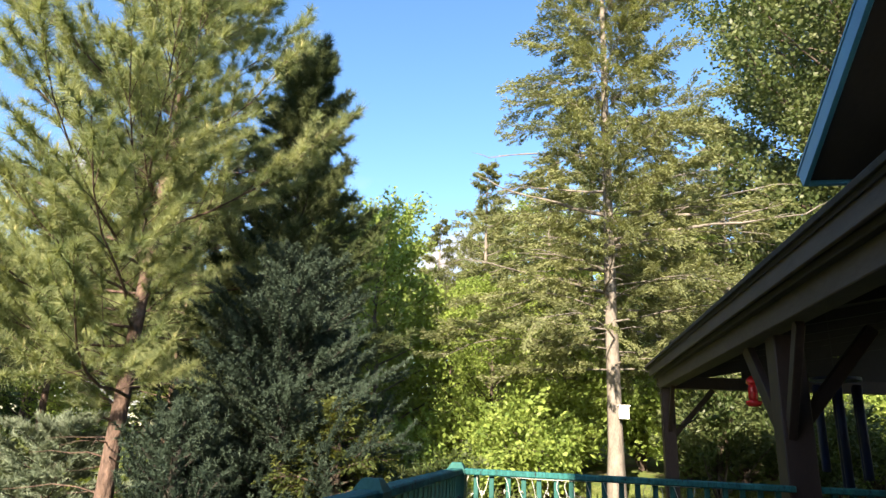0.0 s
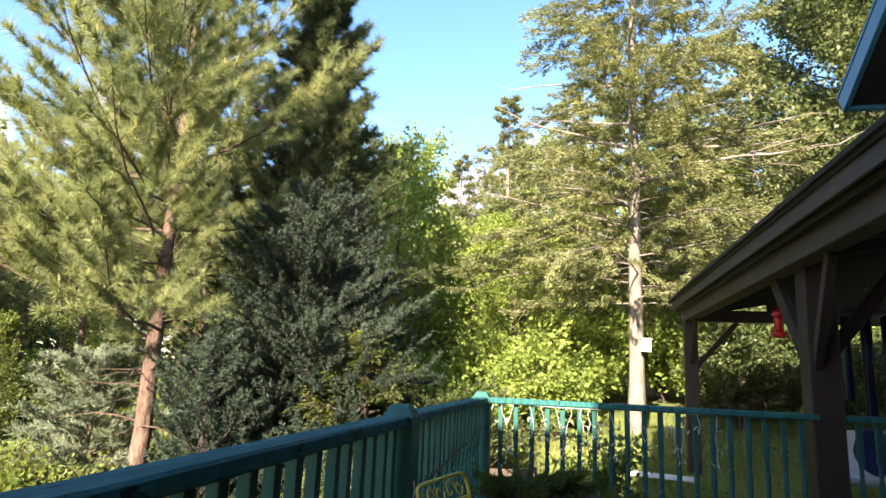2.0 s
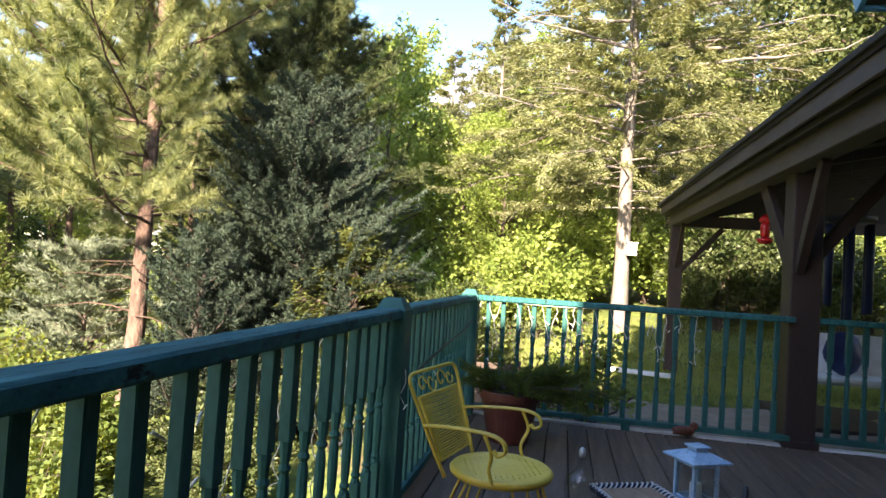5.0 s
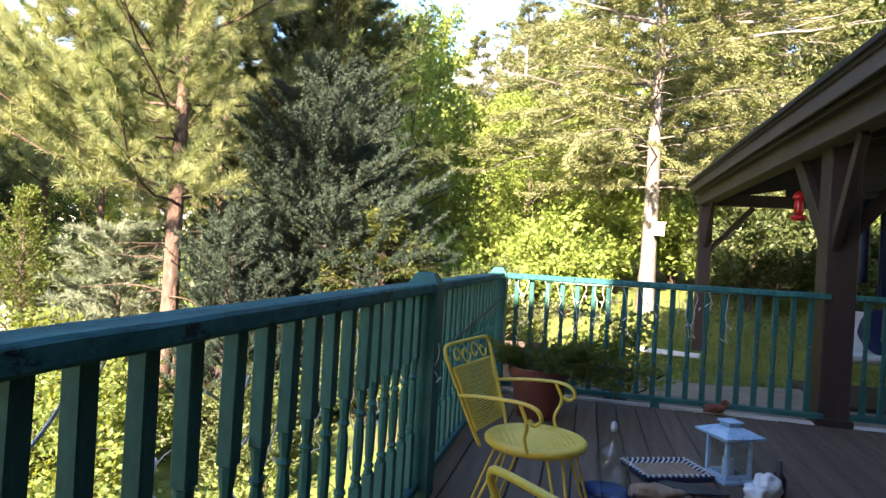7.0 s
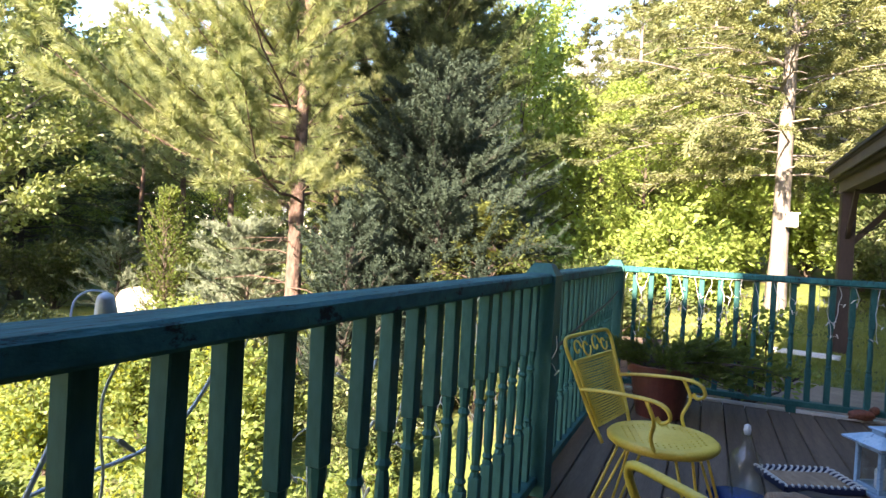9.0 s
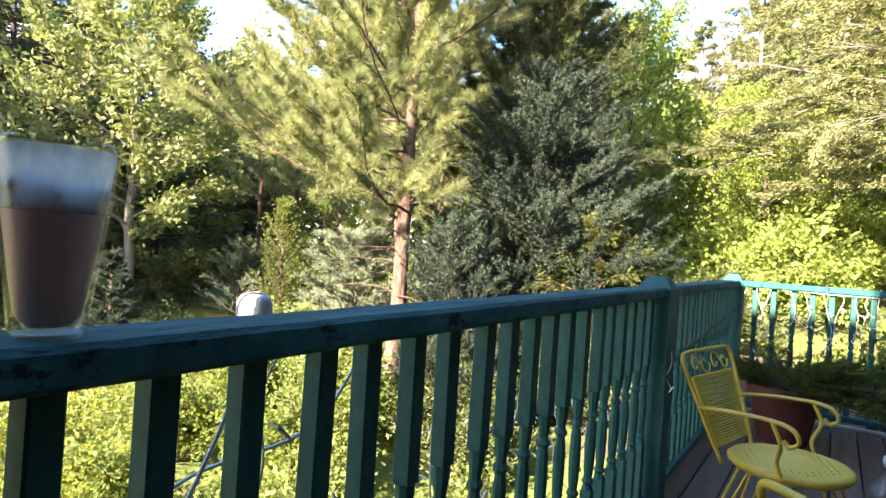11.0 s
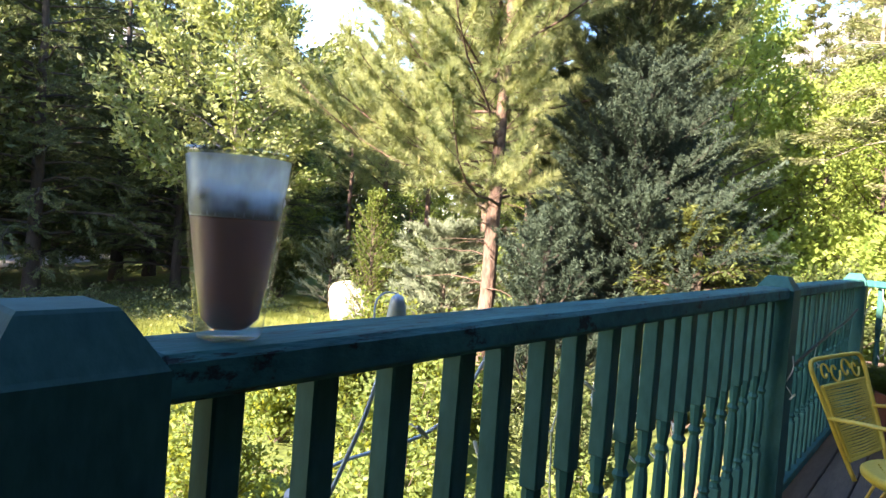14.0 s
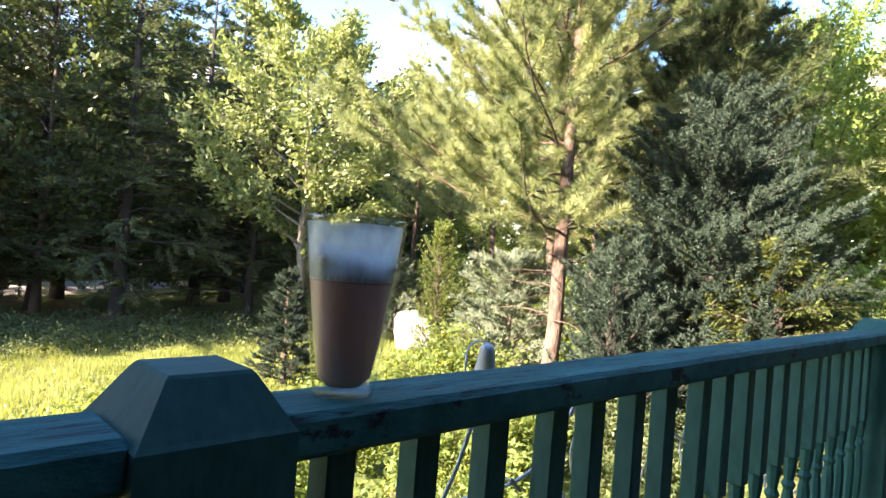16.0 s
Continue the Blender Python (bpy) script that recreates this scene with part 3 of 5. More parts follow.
def leaves(soup, rng, at, along, length, width, flat=0.5, jitter=0.5):
    """Pointed leaves with a fold, at the points, along the directions."""
    N = len(at)
    d = unit(along + rng.normal(0, jitter, (N, 3)))
    up = unit(np.array([0, 0, 1.0]) * flat + rng.normal(0, 1 - flat * 0.7, (N, 3)))
    s = unit(np.cross(d, up))
    up = np.cross(s, d)
    L = (length * rng.uniform(0.65, 1.3, N))[:, None]
    W = (width * rng.uniform(0.7, 1.25, N))[:, None]
    V = np.stack([at, at + d * L * 0.5 + s * W * 0.5 - up * W * 0.12, at + d * L - up * L * 0.08, at + d * L * 0.5 - s * W * 0.5 - up * W * 0.12], 1)
    i = np.arange(N)[:, None] * 4
    soup.add(V, np.concatenate([i + [0, 1, 2], i + [0, 2, 3]]))


def needles(soup, rng, at, along, count, length, width, spread, shaft=0.0):
    """Tufts of needles: count at each point, fanned round its direction."""
    N = len(at)
    a = np.repeat(at, count, 0)
    d0 = unit(np.repeat(along, count, 0))
    d = unit(d0 + rng.normal(0, spread, (N * count, 3)))
    a = a + d0 * (rng.uniform(-shaft, shaft, N * count))[:, None]
    s = unit(np.cross(d, rng.normal(0, 1, (N * count, 3)))) * width * 0.5
    L = (length * rng.uniform(0.7, 1.15, N * count))[:, None]
    V = np.stack([a - s, a + s, a + d * L], 1)
    soup.add(V, np.arange(N * count * 3).reshape(-1, 3))


def skeleton(rng, H, r0, first, count, reach, rise, curl, subs, sub_len, step, lean=(0, 0), wobble=0.05, twig_r=0.006, bare=0.2, sides=8, limb_r=0.28, keep=None, tip=0.3):
    """Trunk and limbs as a Soup, and the places and directions along the twigs."""
    wood = Soup()
    zs = np.linspace(-0.15, H, 14)
    u = np.clip(zs / H, 0, 1)
    tx = lean[0] * u * H + wobble * np.cumsum(rng.normal(0, 1, 14)) * 0.5
    ty = lean[1] * u * H + wobble * np.cumsum(rng.normal(0, 1, 14)) * 0.5
    trunk = np.stack([tx - tx[0], ty - ty[0], zs], 1)
    rad = r0 * (1 - 0.93 * u) * (1 + 0.28 * np.exp(-zs.clip(0) * 4))
    wood.tube(trunk, rad, sides)
    P, D = [], []
    for k in range(count):
        uu = first + (1 - first) * ((k + rng.uniform(0, 1)) / count)
        ang = k * 2.39996 + rng.uniform(-0.5, 0.5)
        if keep and not keep(uu, ang):
            continue
        L = reach(uu) * rng.uniform(0.65, 1.2)
        if L < 0.08:
            continue
        base = np.array([np.interp(uu * H, zs, trunk[:, i]) for i in range(3)])
        t = np.linspace(0, 1, 7)
        side = rng.normal(0, 0.12)
        out = np.stack([np.cos(ang + side * t), np.sin(ang + side * t), rise(uu) + curl * t * t], 1)
        limb = base + out * (t * L)[:, None] + np.cumsum(rng.normal(0, 0.015 * L, (7, 3)), 0)
        rb = max(r0 * limb_r * (1 - 0.75 * uu), 0.008)
        wood.tube(limb, rb * (1 - 0.85 * t) + 0.002, 5)
        for j in range(subs):
            s = bare + (1 - bare) * (j + rng.uniform(0, 1)) / subs
            b = np.array([np.interp(s, t, limb[:, i]) for i in range(3)])
            fwd = unit(limb[-1] - limb[0])
            sgn = 1 if j % 2 else -1
            lat = unit(np.cross(fwd, [0, 0, 1.0])) * sgn
            dr = unit(fwd * rng.uniform(0.5, 1.1) + lat * rng.uniform(0.4, 1.1) * (1.15 - s) + np.array([0, 0, rng.normal(0.05, 0.22)]))
            l2 = max(sub_len * L * (1.15 - s * 0.75) * rng.uniform(0.6, 1.2), step)
            tw = b + dr * np.linspace(0, 1, 4)[:, None] * l2 + np.array([0, 0, 1.0]) * (curl * 0.35 * l2 * np.linspace(0, 1, 4) ** 2)[:, None]
            wood.tube(tw, np.linspace(max(twig_r, rb * 0.25), 0.0015, 4), 3)
            m = max(2, int(l2 / step))
            q = np.linspace(tip, 1, m)
            P.append(np.stack([np.interp(q, np.linspace(0, 1, 4), tw[:, i]) for i in range(3)], 1))
            D.append(np.repeat(unit(tw[-1] - tw[0])[None], m, 0))
    return wood, np.concatenate(P), np.concatenate(D)


def plant(name, at, turn, wood, bark, crown, leaf_name, leaf_mat, label, category, group="", extra=()):
    z = float(height(at[0], at[1])) if len(at) == 2 else at[2]
    r = tagged(root(name, (at[0], at[1], z), turn), label, category, group)
    if wood:
        obj("trunk", wood.mesh("trunk", bark, True), None, r)
    obj(leaf_name, crown.mesh(leaf_name, leaf_mat), None, r)
    for nm, sp, mt, lb in extra:
        obj(nm, sp.mesh(nm, mt), None, r, lb)
    return r


def make_pine(at, turn, seed, H, label, first=0.3, n=46, reach_m=2.7, tuft=70, leaf=PINE_LEAF, bark=PINE_BARK, lean=(0, 0), r0=0.15, candles=True, nlen=0.15, group="", width=0.006, keep=None, dead=0, subs=15, tip=0.3, step=0.2, spread=0.75, sub_len=0.42):
    rng = np.random.default_rng(seed)
    reach = lambda u: reach_m * (0.55 + 0.45 * math.sin(min(1, (u - first) / (1 - first) * 1.6 + 0.5) * math.pi * 0.5)) * (1 - max(0, (u - first) / (1 - first)) ** 1.7 * 0.85)
    wood, P, D = skeleton(rng, H, r0, first, n, reach, lambda u: -0.06 + 0.55 * u, 0.30, subs, sub_len, step, lean, 0.05, 0.006, 0.08, 10, 0.22, keep, tip)
    for k in range(dead):
        z = H * first * rng.uniform(0.35, 1.0)
        a, L = rng.uniform(0, 6.28), rng.uniform(0.5, 1.3)
        t = np.linspace(0, 1, 5)
        pts = np.stack([np.cos(a) * L * t, np.sin(a) * L * t, z + 0.15 * L * t - 0.2 * L * t * t], 1) + np.cumsum(rng.normal(0, 0.02, (5, 3)), 0) + np.array([lean[0] * z, lean[1] * z, 0])
        wood.tube(pts, 0.011 * (1 - 0.8 * t), 4)
    crown = Soup()
    needles(crown, rng, P, D + np.array([0, 0, 0.40]), tuft, nlen, width, spread, 0.05)
    extra = []
    if candles:
        c = Soup()
        tips = P[rng.uniform(0, 1, len(P)) < 0.12]
        needles(c, rng, tips, np.tile([0, 0, 1.0], (len(tips), 1)), 8, 0.15, 0.020, 0.10, 0.0)
        extra = [("shoot_growth", c, CANDLE, "pale upright spring shoots")]
    return plant("pine_tree", at, turn, wood, bark, crown, "needles", leaf, label, "pine tree", group, extra)


def make_conifer(name, at, turn, seed, H, base_r, label, leaf, bark=DARK_BARK, first=0.05, n=70, subs=12, step=0.09, per=3, ln=0.09, wd=0.03, rise=0.15, curl=-0.25, r0=0.14, flat=0.7, category="conifer", group="", power=0.9, lean=(0, 0), kind="leaf", count=14, sub_len=0.38, limb_r=0.25, jitter=0.35, spread=0.5, dead=0, bare=0.2, limbs=()):
    rng = np.random.default_rng(seed)
    reach = lambda u: base_r * max(0.02, 1 - (u - first) / (1 - first)) ** power
    wood, P, D = skeleton(rng, H, r0, first, n, reach, lambda u: rise + 0.25 * u, curl, subs, sub_len, step, lean, 0.02, 0.005, bare, 8, limb_r)
    for k in range(dead):
        z, a, L = H * rng.uniform(0.25, 0.50), rng.uniform(0, 6.28), rng.uniform(1.2, 2.9)
        t = np.linspace(0, 1, 6)
        pts = np.stack([np.cos(a) * L * t, np.sin(a) * L * t, z + 0.25 * L * t - 0.1 * L * t * t], 1) + np.cumsum(rng.normal(0, 0.04, (6, 3)), 0)
        wood.tube(pts, 0.035 * (1 - 0.85 * t), 5)
        for q in range(4):
            b = pts[2 + q % 4]
            e = b + np.array([math.cos(a + rng.uniform(-1, 1)), math.sin(a + rng.uniform(-1, 1)), rng.uniform(-0.3, 0.3)]) * rng.uniform(0.3, 0.8)
            wood.tube(np.stack([b, (b + e) / 2 + 0.03, e]), [0.012, 0.008, 0.003], 4)
    for z, a, L, lift in limbs:
        t = np.linspace(0, 1, 8)
        pts = np.stack([np.cos(a + 0.25 * t) * L * t, np.sin(a + 0.25 * t) * L * t, z + lift * L * t], 1) + np.cumsum(rng.normal(0, 0.03, (8, 3)), 0)
        wood.tube(pts, 0.048 * (1 - 0.8 * t), 6)
        for q in range(6):
            b = pts[3 + q % 5]
            e = b + np.array([math.cos(a + rng.uniform(-0.9, 0.9)), math.sin(a + rng.uniform(-0.9, 0.9)), rng.uniform(-0.1, 0.5)]) * rng.uniform(0.4, 1.0)
            wood.tube(np.stack([b, (b + e) / 2 + 0.03, e]), [0.016, 0.011, 0.004], 4)
    crown = Soup()
    if kind == "leaf":
        P2, D2 = np.repeat(P, per, 0), np.repeat(D, per, 0)
        leaves(crown, rng, P2 + rng.normal(0, 0.03, P2.shape), D2 + np.array([0, 0, -0.15]), ln, wd, flat, jitter)
    else:
        needles(crown, rng, P, D + np.array([0, 0, 0.35]), count, ln, wd, spread, 0.05)
    return plant(name, at, turn, wood, bark, crown, "foliage", leaf, label, category, group)


def make_broadleaf(at, turn, seed, H, R, label, leaf, bark=DARK_BARK, first=0.25, n=26, ln=0.12, wd=0.075, per=9, step=0.16, r0=0.14, name="broadleaf_tree", category="tree", group="", clump=0.16, rise=0.55, flat=0.45, subs=12, top=0.45):
    rng = np.random.default_rng(seed)
    reach = lambda u: R * (0.5 + 0.5 * math.sin(math.pi * min(1, 0.2 + (u - first) / (1 - first) * 0.7))) * (1 - top * max(0, u - 0.5) * 2)
    wood, P, D = skeleton(rng, H, r0, first, n, reach, lambda u: rise * (0.6 + u), 0.1, subs, 0.42, step, (0, 0), 0.09, 0.007, 0.3, 8, 0.32)
    crown = Soup()
    P2 = np.repeat(P, per, 0)
    P2 = P2 + rng.normal(0, clump, P2.shape)
    D2 = np.repeat(D, per, 0) + np.array([0, 0, -0.25])
    leaves(crown, rng, P2, D2, ln, wd, flat, 0.8)
    return plant(name, at, turn, wood, bark, crown, "foliage", leaf, label, category, group)


def make_shrub(at, turn, seed, H, R, label, leaf, ln=0.08, wd=0.05, stems=26, per=7, name="shrub", group="shrubs", clump=0.07, step=0.12, bark=DARK_BARK):
    rng = np.random.default_rng(seed)
    wood, P, D = Soup(), [], []
    for k in range(stems):
        a, tilt = rng.uniform(0, 6.283), abs(rng.normal(0, 0.5))
        L = H * rng.uniform(0.55, 1.1)
        t = np.linspace(0, 1, 5)
        rr = R * min(1.0, tilt) * rng.uniform(0.6, 1.1)
        pts = np.stack([np.cos(a) * rr * t ** 0.8, np.sin(a) * rr * t ** 0.8, L * t - 0.35 * L * tilt * t * t], 1) + np.cumsum(rng.normal(0, 0.03, (5, 3)), 0)
        wood.tube(pts, 0.011 * (1 - 0.8 * t) + 0.001, 4)
        for j in range(7):
            s = rng.uniform(0.3, 1.0)
            b = np.array([np.interp(s, t, pts[:, i]) for i in range(3)])
            d = unit(np.array([math.cos(a + rng.normal(0, 1)), math.sin(a + rng.normal(0, 1)), rng.uniform(0.0, 0.9)]))
            l2 = R * rng.uniform(0.2, 0.5)
            m = max(2, int(l2 / step))
            q = np.linspace(0.2, 1, m)[:, None]
            P.append(b + d * q * l2)
            D.append(np.repeat(d[None], m, 0))
            wood.tube(np.stack([b, b + d * l2]), [0.005, 0.0015], 3)
    P, D = np.concatenate(P), np.concatenate(D)
    crown = Soup()
    P2 = np.repeat(P, per, 0) + rng.normal(0, clump, (len(P) * per, 3))
    leaves(crown, rng, P2, np.repeat(D, per, 0), ln, wd, 0.5, 0.7)
    return plant(name, at, turn, wood, bark, crown, "foliage", leaf, label, "shrub", group)


def again(thing, x, y, turn, size=1.0, label="", z=None):
    zz = float(height(x, y)) if z is None else z
    c = copy_thing(thing, pose(x, y, zz, 0, 0, turn))
    c.scale = (size, size, size)
    if label:
        c["label"] = label
    return c


# the tall pine beside the deck and its thin neighbour
make_pine((-4.55, 6.7), 20, 11, 10.2, "tall pine with scaly red-brown trunk, long sunlit needles and pale shoots", first=0.235, n=86, reach_m=3.0, tuft=115, lean=(0.015, 0.0), r0=0.122, dead=6, subs=20, width=0.0070, nlen=0.165, tip=0.42, step=0.18, spread=0.78, sub_len=0.40, keep=lambda u, a: (u > 0.40 or math.cos(a + 0.35) < 0.75) and not (0.30 < u < 0.78 and math.cos(a - 0.3) > 0.88))
make_pine((-4.60, 7.16), 140, 12, 6.5, "slim pine leaning close behind a thicker trunk", first=0.5, n=26, reach_m=1.5, tuft=60, r0=0.06, dead=10, lean=(0.022, 0.0), candles=False)
dark_pine = make_pine((-3.45, 8.9), 60, 13, 8.8, "tall dark green pine standing in shade", first=0.06, n=150, reach_m=1.7, tuft=70, subs=17, width=0.010, leaf=DARKPINE_LEAF, bark=SHADED_BARK, candles=False, r0=0.15)
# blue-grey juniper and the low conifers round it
make_conifer("juniper_tree", (-2.65, 7.4), 0, 21, 4.55, 1.7, "dense blue-grey juniper with feathery upswept branches", BLUE_LEAF, SHADED_BARK, first=0.02, n=190, subs=17, step=0.07, rise=0.22, curl=0.18, kind="needle", count=36, ln=0.062, wd=0.011, category="juniper", power=0.5, sub_len=0.48, spread=1.0, limb_r=0.12)
make_conifer("juniper_tree", (-3.1, 5.9), 50, 22, 2.5, 0.8, "small blue-grey juniper at the foot of taller trees", BLUE_LEAF, SHADED_BARK, first=0.02, n=70, subs=12, step=0.07, rise=0.5, curl=0.3, kind="needle", count=24, ln=0.07, wd=0.011, category="juniper", power=0.5, spread=1.0, sub_len=0.5)
make_conifer("cypress_shrub", (-1.75, 7.0), 10, 23, 2.4, 1.15, "gold-tipped cypress with layered drooping sprays", GOLD_LEAF, first=0.03, n=70, subs=14, step=0.06, per=7, ln=0.065, wd=0.024, rise=0.3, curl=-0.3, category="cypress", power=0.6)
# hemlock with the pale trunk
make_conifer("hemlock_tree", (1.75, 12.0), 25, 31, 14.6, 3.1, "tall hemlock with pale straight trunk, airy layered branches and bare limbs", HEMLOCK_LEAF, GREY_BARK, first=0.15, n=130, subs=22, step=0.08, per=19, ln=0.072, wd=0.023, rise=0.08, curl=-0.22, r0=0.15, category="hemlock tree", power=0.72, dead=14, sub_len=0.36, limb_r=0.13, bare=0.06, limbs=((5.1, -0.55, 3.3, 0.30), (5.2, -0.75, 3.0, 0.10), (4.9, -0.95, 3.4, 0.04), (5.4, 2.4, 2.2, 0.35), (5.9, -0.3, 2.4, 0.35)))
far_con = make_conifer("hemlock_tree", (-1.2, 16.5), 0, 32, 9.2, 2.6, "olive green conifer with airy branches", HEMLOCK_LEAF, GREY_BARK, first=0.06, n=90, subs=16, step=0.11, per=11, ln=0.085, wd=0.028, rise=0.15, curl=-0.2, r0=0.12, category="conifer", power=0.8, dead=9, group="background conifers")
again(far_con, 0.5, 19, 80, 1.05)
again(far_con, 3.6, 16.5, 200, 0.95)
again(far_con, -3.0, 19, 300, 1.0)
again(far_con, 5.5, 18, 120, 1.1)
# broadleaf trees behind
maple = make_broadleaf((-3.3, 13.5), 0, 41, 7.2, 2.2, "bright green leafy tree lit by low sun", MAPLE_LEAF, first=0.1, n=36, ln=0.10, wd=0.066, per=17, group="leafy background trees", r0=0.11)
again(maple, -0.6, 13.4, 110, 0.6)
again(maple, -5.0, 15.5, 200, 1.0)
again(maple, -1.8, 14.5, 300, 0.72)
again(maple, 0.9, 15.0, 30, 0.62)
oak = make_broadleaf((8.3, 15.5), 0, 42, 15.5, 3.7, "tall dark broadleaf tree above the porch roof", OAK_LEAF, first=0.22, n=52, ln=0.13, wd=0.085, per=34, step=0.22, r0=0.22, clump=0.22, group="tall broadleaf trees")
again(oak, 12.0, 17, 90, 1.0)
again(oak, 9.5, 22, 200, 1.05)
bigleaf = make_broadleaf((-13.5, 8.3), 0, 43, 7.6, 2.9, "spreading tree with large pale green leaves and bare grey limbs", BIGLEAF, GREY_BARK, first=0.24, n=34, ln=0.16, wd=0.075, per=26, step=0.28, r0=0.14, clump=0.12, rise=0.5)
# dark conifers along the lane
lane_con = make_conifer("spruce_tree", (-17.5, 5.2), 0, 51, 11.5, 3.3, "dark green conifer with bare lower trunk beside the lane", DARKPINE_LEAF, SHADED_BARK, first=0.08, n=92, subs=16, step=0.12, per=13, ln=0.10, wd=0.03, rise=0.1, curl=-0.2, r0=0.2, category="spruce tree", power=0.65, group="conifers along the lane", dead=4)
# copies at negative y stand out of view, added to shade the lawn's edge
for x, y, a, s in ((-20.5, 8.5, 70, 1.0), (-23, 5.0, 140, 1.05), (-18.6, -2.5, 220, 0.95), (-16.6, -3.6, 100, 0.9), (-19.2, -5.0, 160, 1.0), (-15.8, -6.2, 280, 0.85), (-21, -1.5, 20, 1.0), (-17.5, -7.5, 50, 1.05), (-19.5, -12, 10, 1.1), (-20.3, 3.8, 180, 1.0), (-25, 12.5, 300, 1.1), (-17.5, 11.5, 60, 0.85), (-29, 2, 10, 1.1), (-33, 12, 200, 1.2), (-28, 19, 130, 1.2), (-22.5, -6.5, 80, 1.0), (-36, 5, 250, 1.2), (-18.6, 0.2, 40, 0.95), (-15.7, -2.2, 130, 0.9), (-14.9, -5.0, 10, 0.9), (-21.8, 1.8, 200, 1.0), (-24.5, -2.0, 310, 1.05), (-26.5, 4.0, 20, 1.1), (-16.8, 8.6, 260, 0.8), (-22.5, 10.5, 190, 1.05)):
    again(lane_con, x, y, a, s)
oak_left = make_broadleaf((-19.0, 3.6), 0, 44, 9.5, 2.9, "dark leafy tree over the lawn's shaded edge", OAK_LEAF, first=0.2, n=34, ln=0.2, wd=0.12, per=9, step=0.2, r0=0.13, clump=0.22, group="dark broadleaf trees")
again(oak_left, -26, 8.5, 120, 1.1)
again(oak_left, -31, 16, 30, 1.2)
# woods behind
wood_pine = make_pine((-9.5, 13.5), 0, 61, 9.5, "pine in the woods with a bare reddish trunk", first=0.35, n=34, reach_m=2.3, tuft=34, candles=False, r0=0.13, nlen=0.24, width=0.018, group="pines in the woods", dead=10)
for x, y, a, s in ((-7.2, 12.0, 50, 0.8), (-12.5, 14.5, 110, 0.95), (-7.0, 17, 200, 1.0), (-15.5, 15.5, 160, 1.0), (-11, 19, 250, 1.05), (-19, 17, 20, 1.0), (-5.2, 20, 90, 1.0), (-9, 24, 200, 1.1), (-16, 24, 310, 1.1), (-22, 24, 120, 1.15), (-2, 24, 30, 1.1), (2, 23, 100, 1.1), (6, 25, 300, 1.2)):
    again(wood_pine, x, y, a, s)
for x, y, a, s in ((-8.3, 15.2, 40, 0.65), (-13, 18, 140, 0.9), (-18, 20, 220, 1.0), (-24, 17, 300, 1.0), (-6, 25, 10, 1.3), (4, 21, 60, 1.1), (8, 19, 190, 0.9), (12, 25, 70, 1.4), (-12, 27, 0, 1.3), (0, 28, 100, 1.4)):
    again(maple, x, y, a, s)
# shrubs
thuja = make_conifer("arborvitae", (-7.6, 7.5), 0, 71, 2.75, 0.5, "narrow bright green arborvitae", THUJA_LEAF, first=0.0, n=90, subs=8, step=0.05, per=5, ln=0.05, wd=0.022, rise=0.9, curl=0.3, r0=0.04, category="arborvitae", power=0.45, flat=0.2)
make_conifer("silver_spruce", (-12.1, 10.4), 0, 72, 2.1, 1.2, "pale silvery spruce with spreading tips", SILVER_LEAF, first=0.02, n=46, subs=10, step=0.07, rise=0.35, curl=0.1, kind="needle", count=22, ln=0.07, wd=0.012, r0=0.04, category="spruce", power=0.6)
make_conifer("small_spruce", (-8.3, 4.9), 0, 73, 1.95, 0.62, "small dark spruce on the lawn", BLUE_LEAF, first=0.02, n=90, subs=13, step=0.05, rise=0.25, curl=0.0, kind="needle", count=26, ln=0.055, wd=0.010, r0=0.035, category="spruce", power=0.8)
make_conifer("silver_shrub", (-6.2, 7.9), 0, 74, 2.2, 1.15, "soft grey-green spreading conifer", SILVER_LEAF, first=0.02, n=70, subs=12, step=0.10, rise=0.6, curl=-0.2, kind="needle", count=24, ln=0.11, wd=0.014, r0=0.05, category="conifer", power=0.4)
bush = make_shrub((-5.6, 6.3), 0, 81, 1.3, 0.9, "yellow-green leafy bush in sun", SHRUB_LEAF, ln=0.075, wd=0.046, per=13)
for x, y, a, s in ((-3.7, 4.8, 130, 0.85), (-5.2, 5.0, 20, 0.8), (-3.0, 3.6, 300, 0.75), (-4.6, 3.5, 90, 0.7), (-2.2, 2.6, 240, 0.65), (-3.7, 2.2, 120, 0.6), (-1.2, 3.3, 330, 0.6), (-5.0, 8.6, 250, 1.3), (-6.0, 10.2, 30, 1.5), (-8.0, 11.5, 80, 1.5)):
    again(bush, x, y, a, s)
dark_bush = make_shrub((-1.0, 9.8), 0, 82, 1.6, 1.2, "bushy green understory shrub", MAPLE_LEAF, ln=0.085, wd=0.055, per=16)
for x, y, a, s in ((0.3, 11.6, 60, 1.0), (-0.4, 12.6, 130, 1.3), (3.3, 13.6, 200, 1.1), (-2.4, 11.5, 20, 1.3), (1.0, 13.8, 300, 1.2), (-1.5, 12.5, 210, 1.4), (2.5, 14.5, 30, 1.2), (5.0, 14.2, 160, 1.2), (6.6, 13.4, 250, 1.3), (-3.5, 11.8, 10, 1.4), (-4.6, 10.8, 100, 1.3)):
    again(dark_bush, x, y, a, s)
rhodo = make_shrub((3.6, 12.4), 0, 83, 1.9, 1.5, "dark evergreen shrub beyond the lawn", OAK_LEAF, ln=0.11, wd=0.05, per=14)
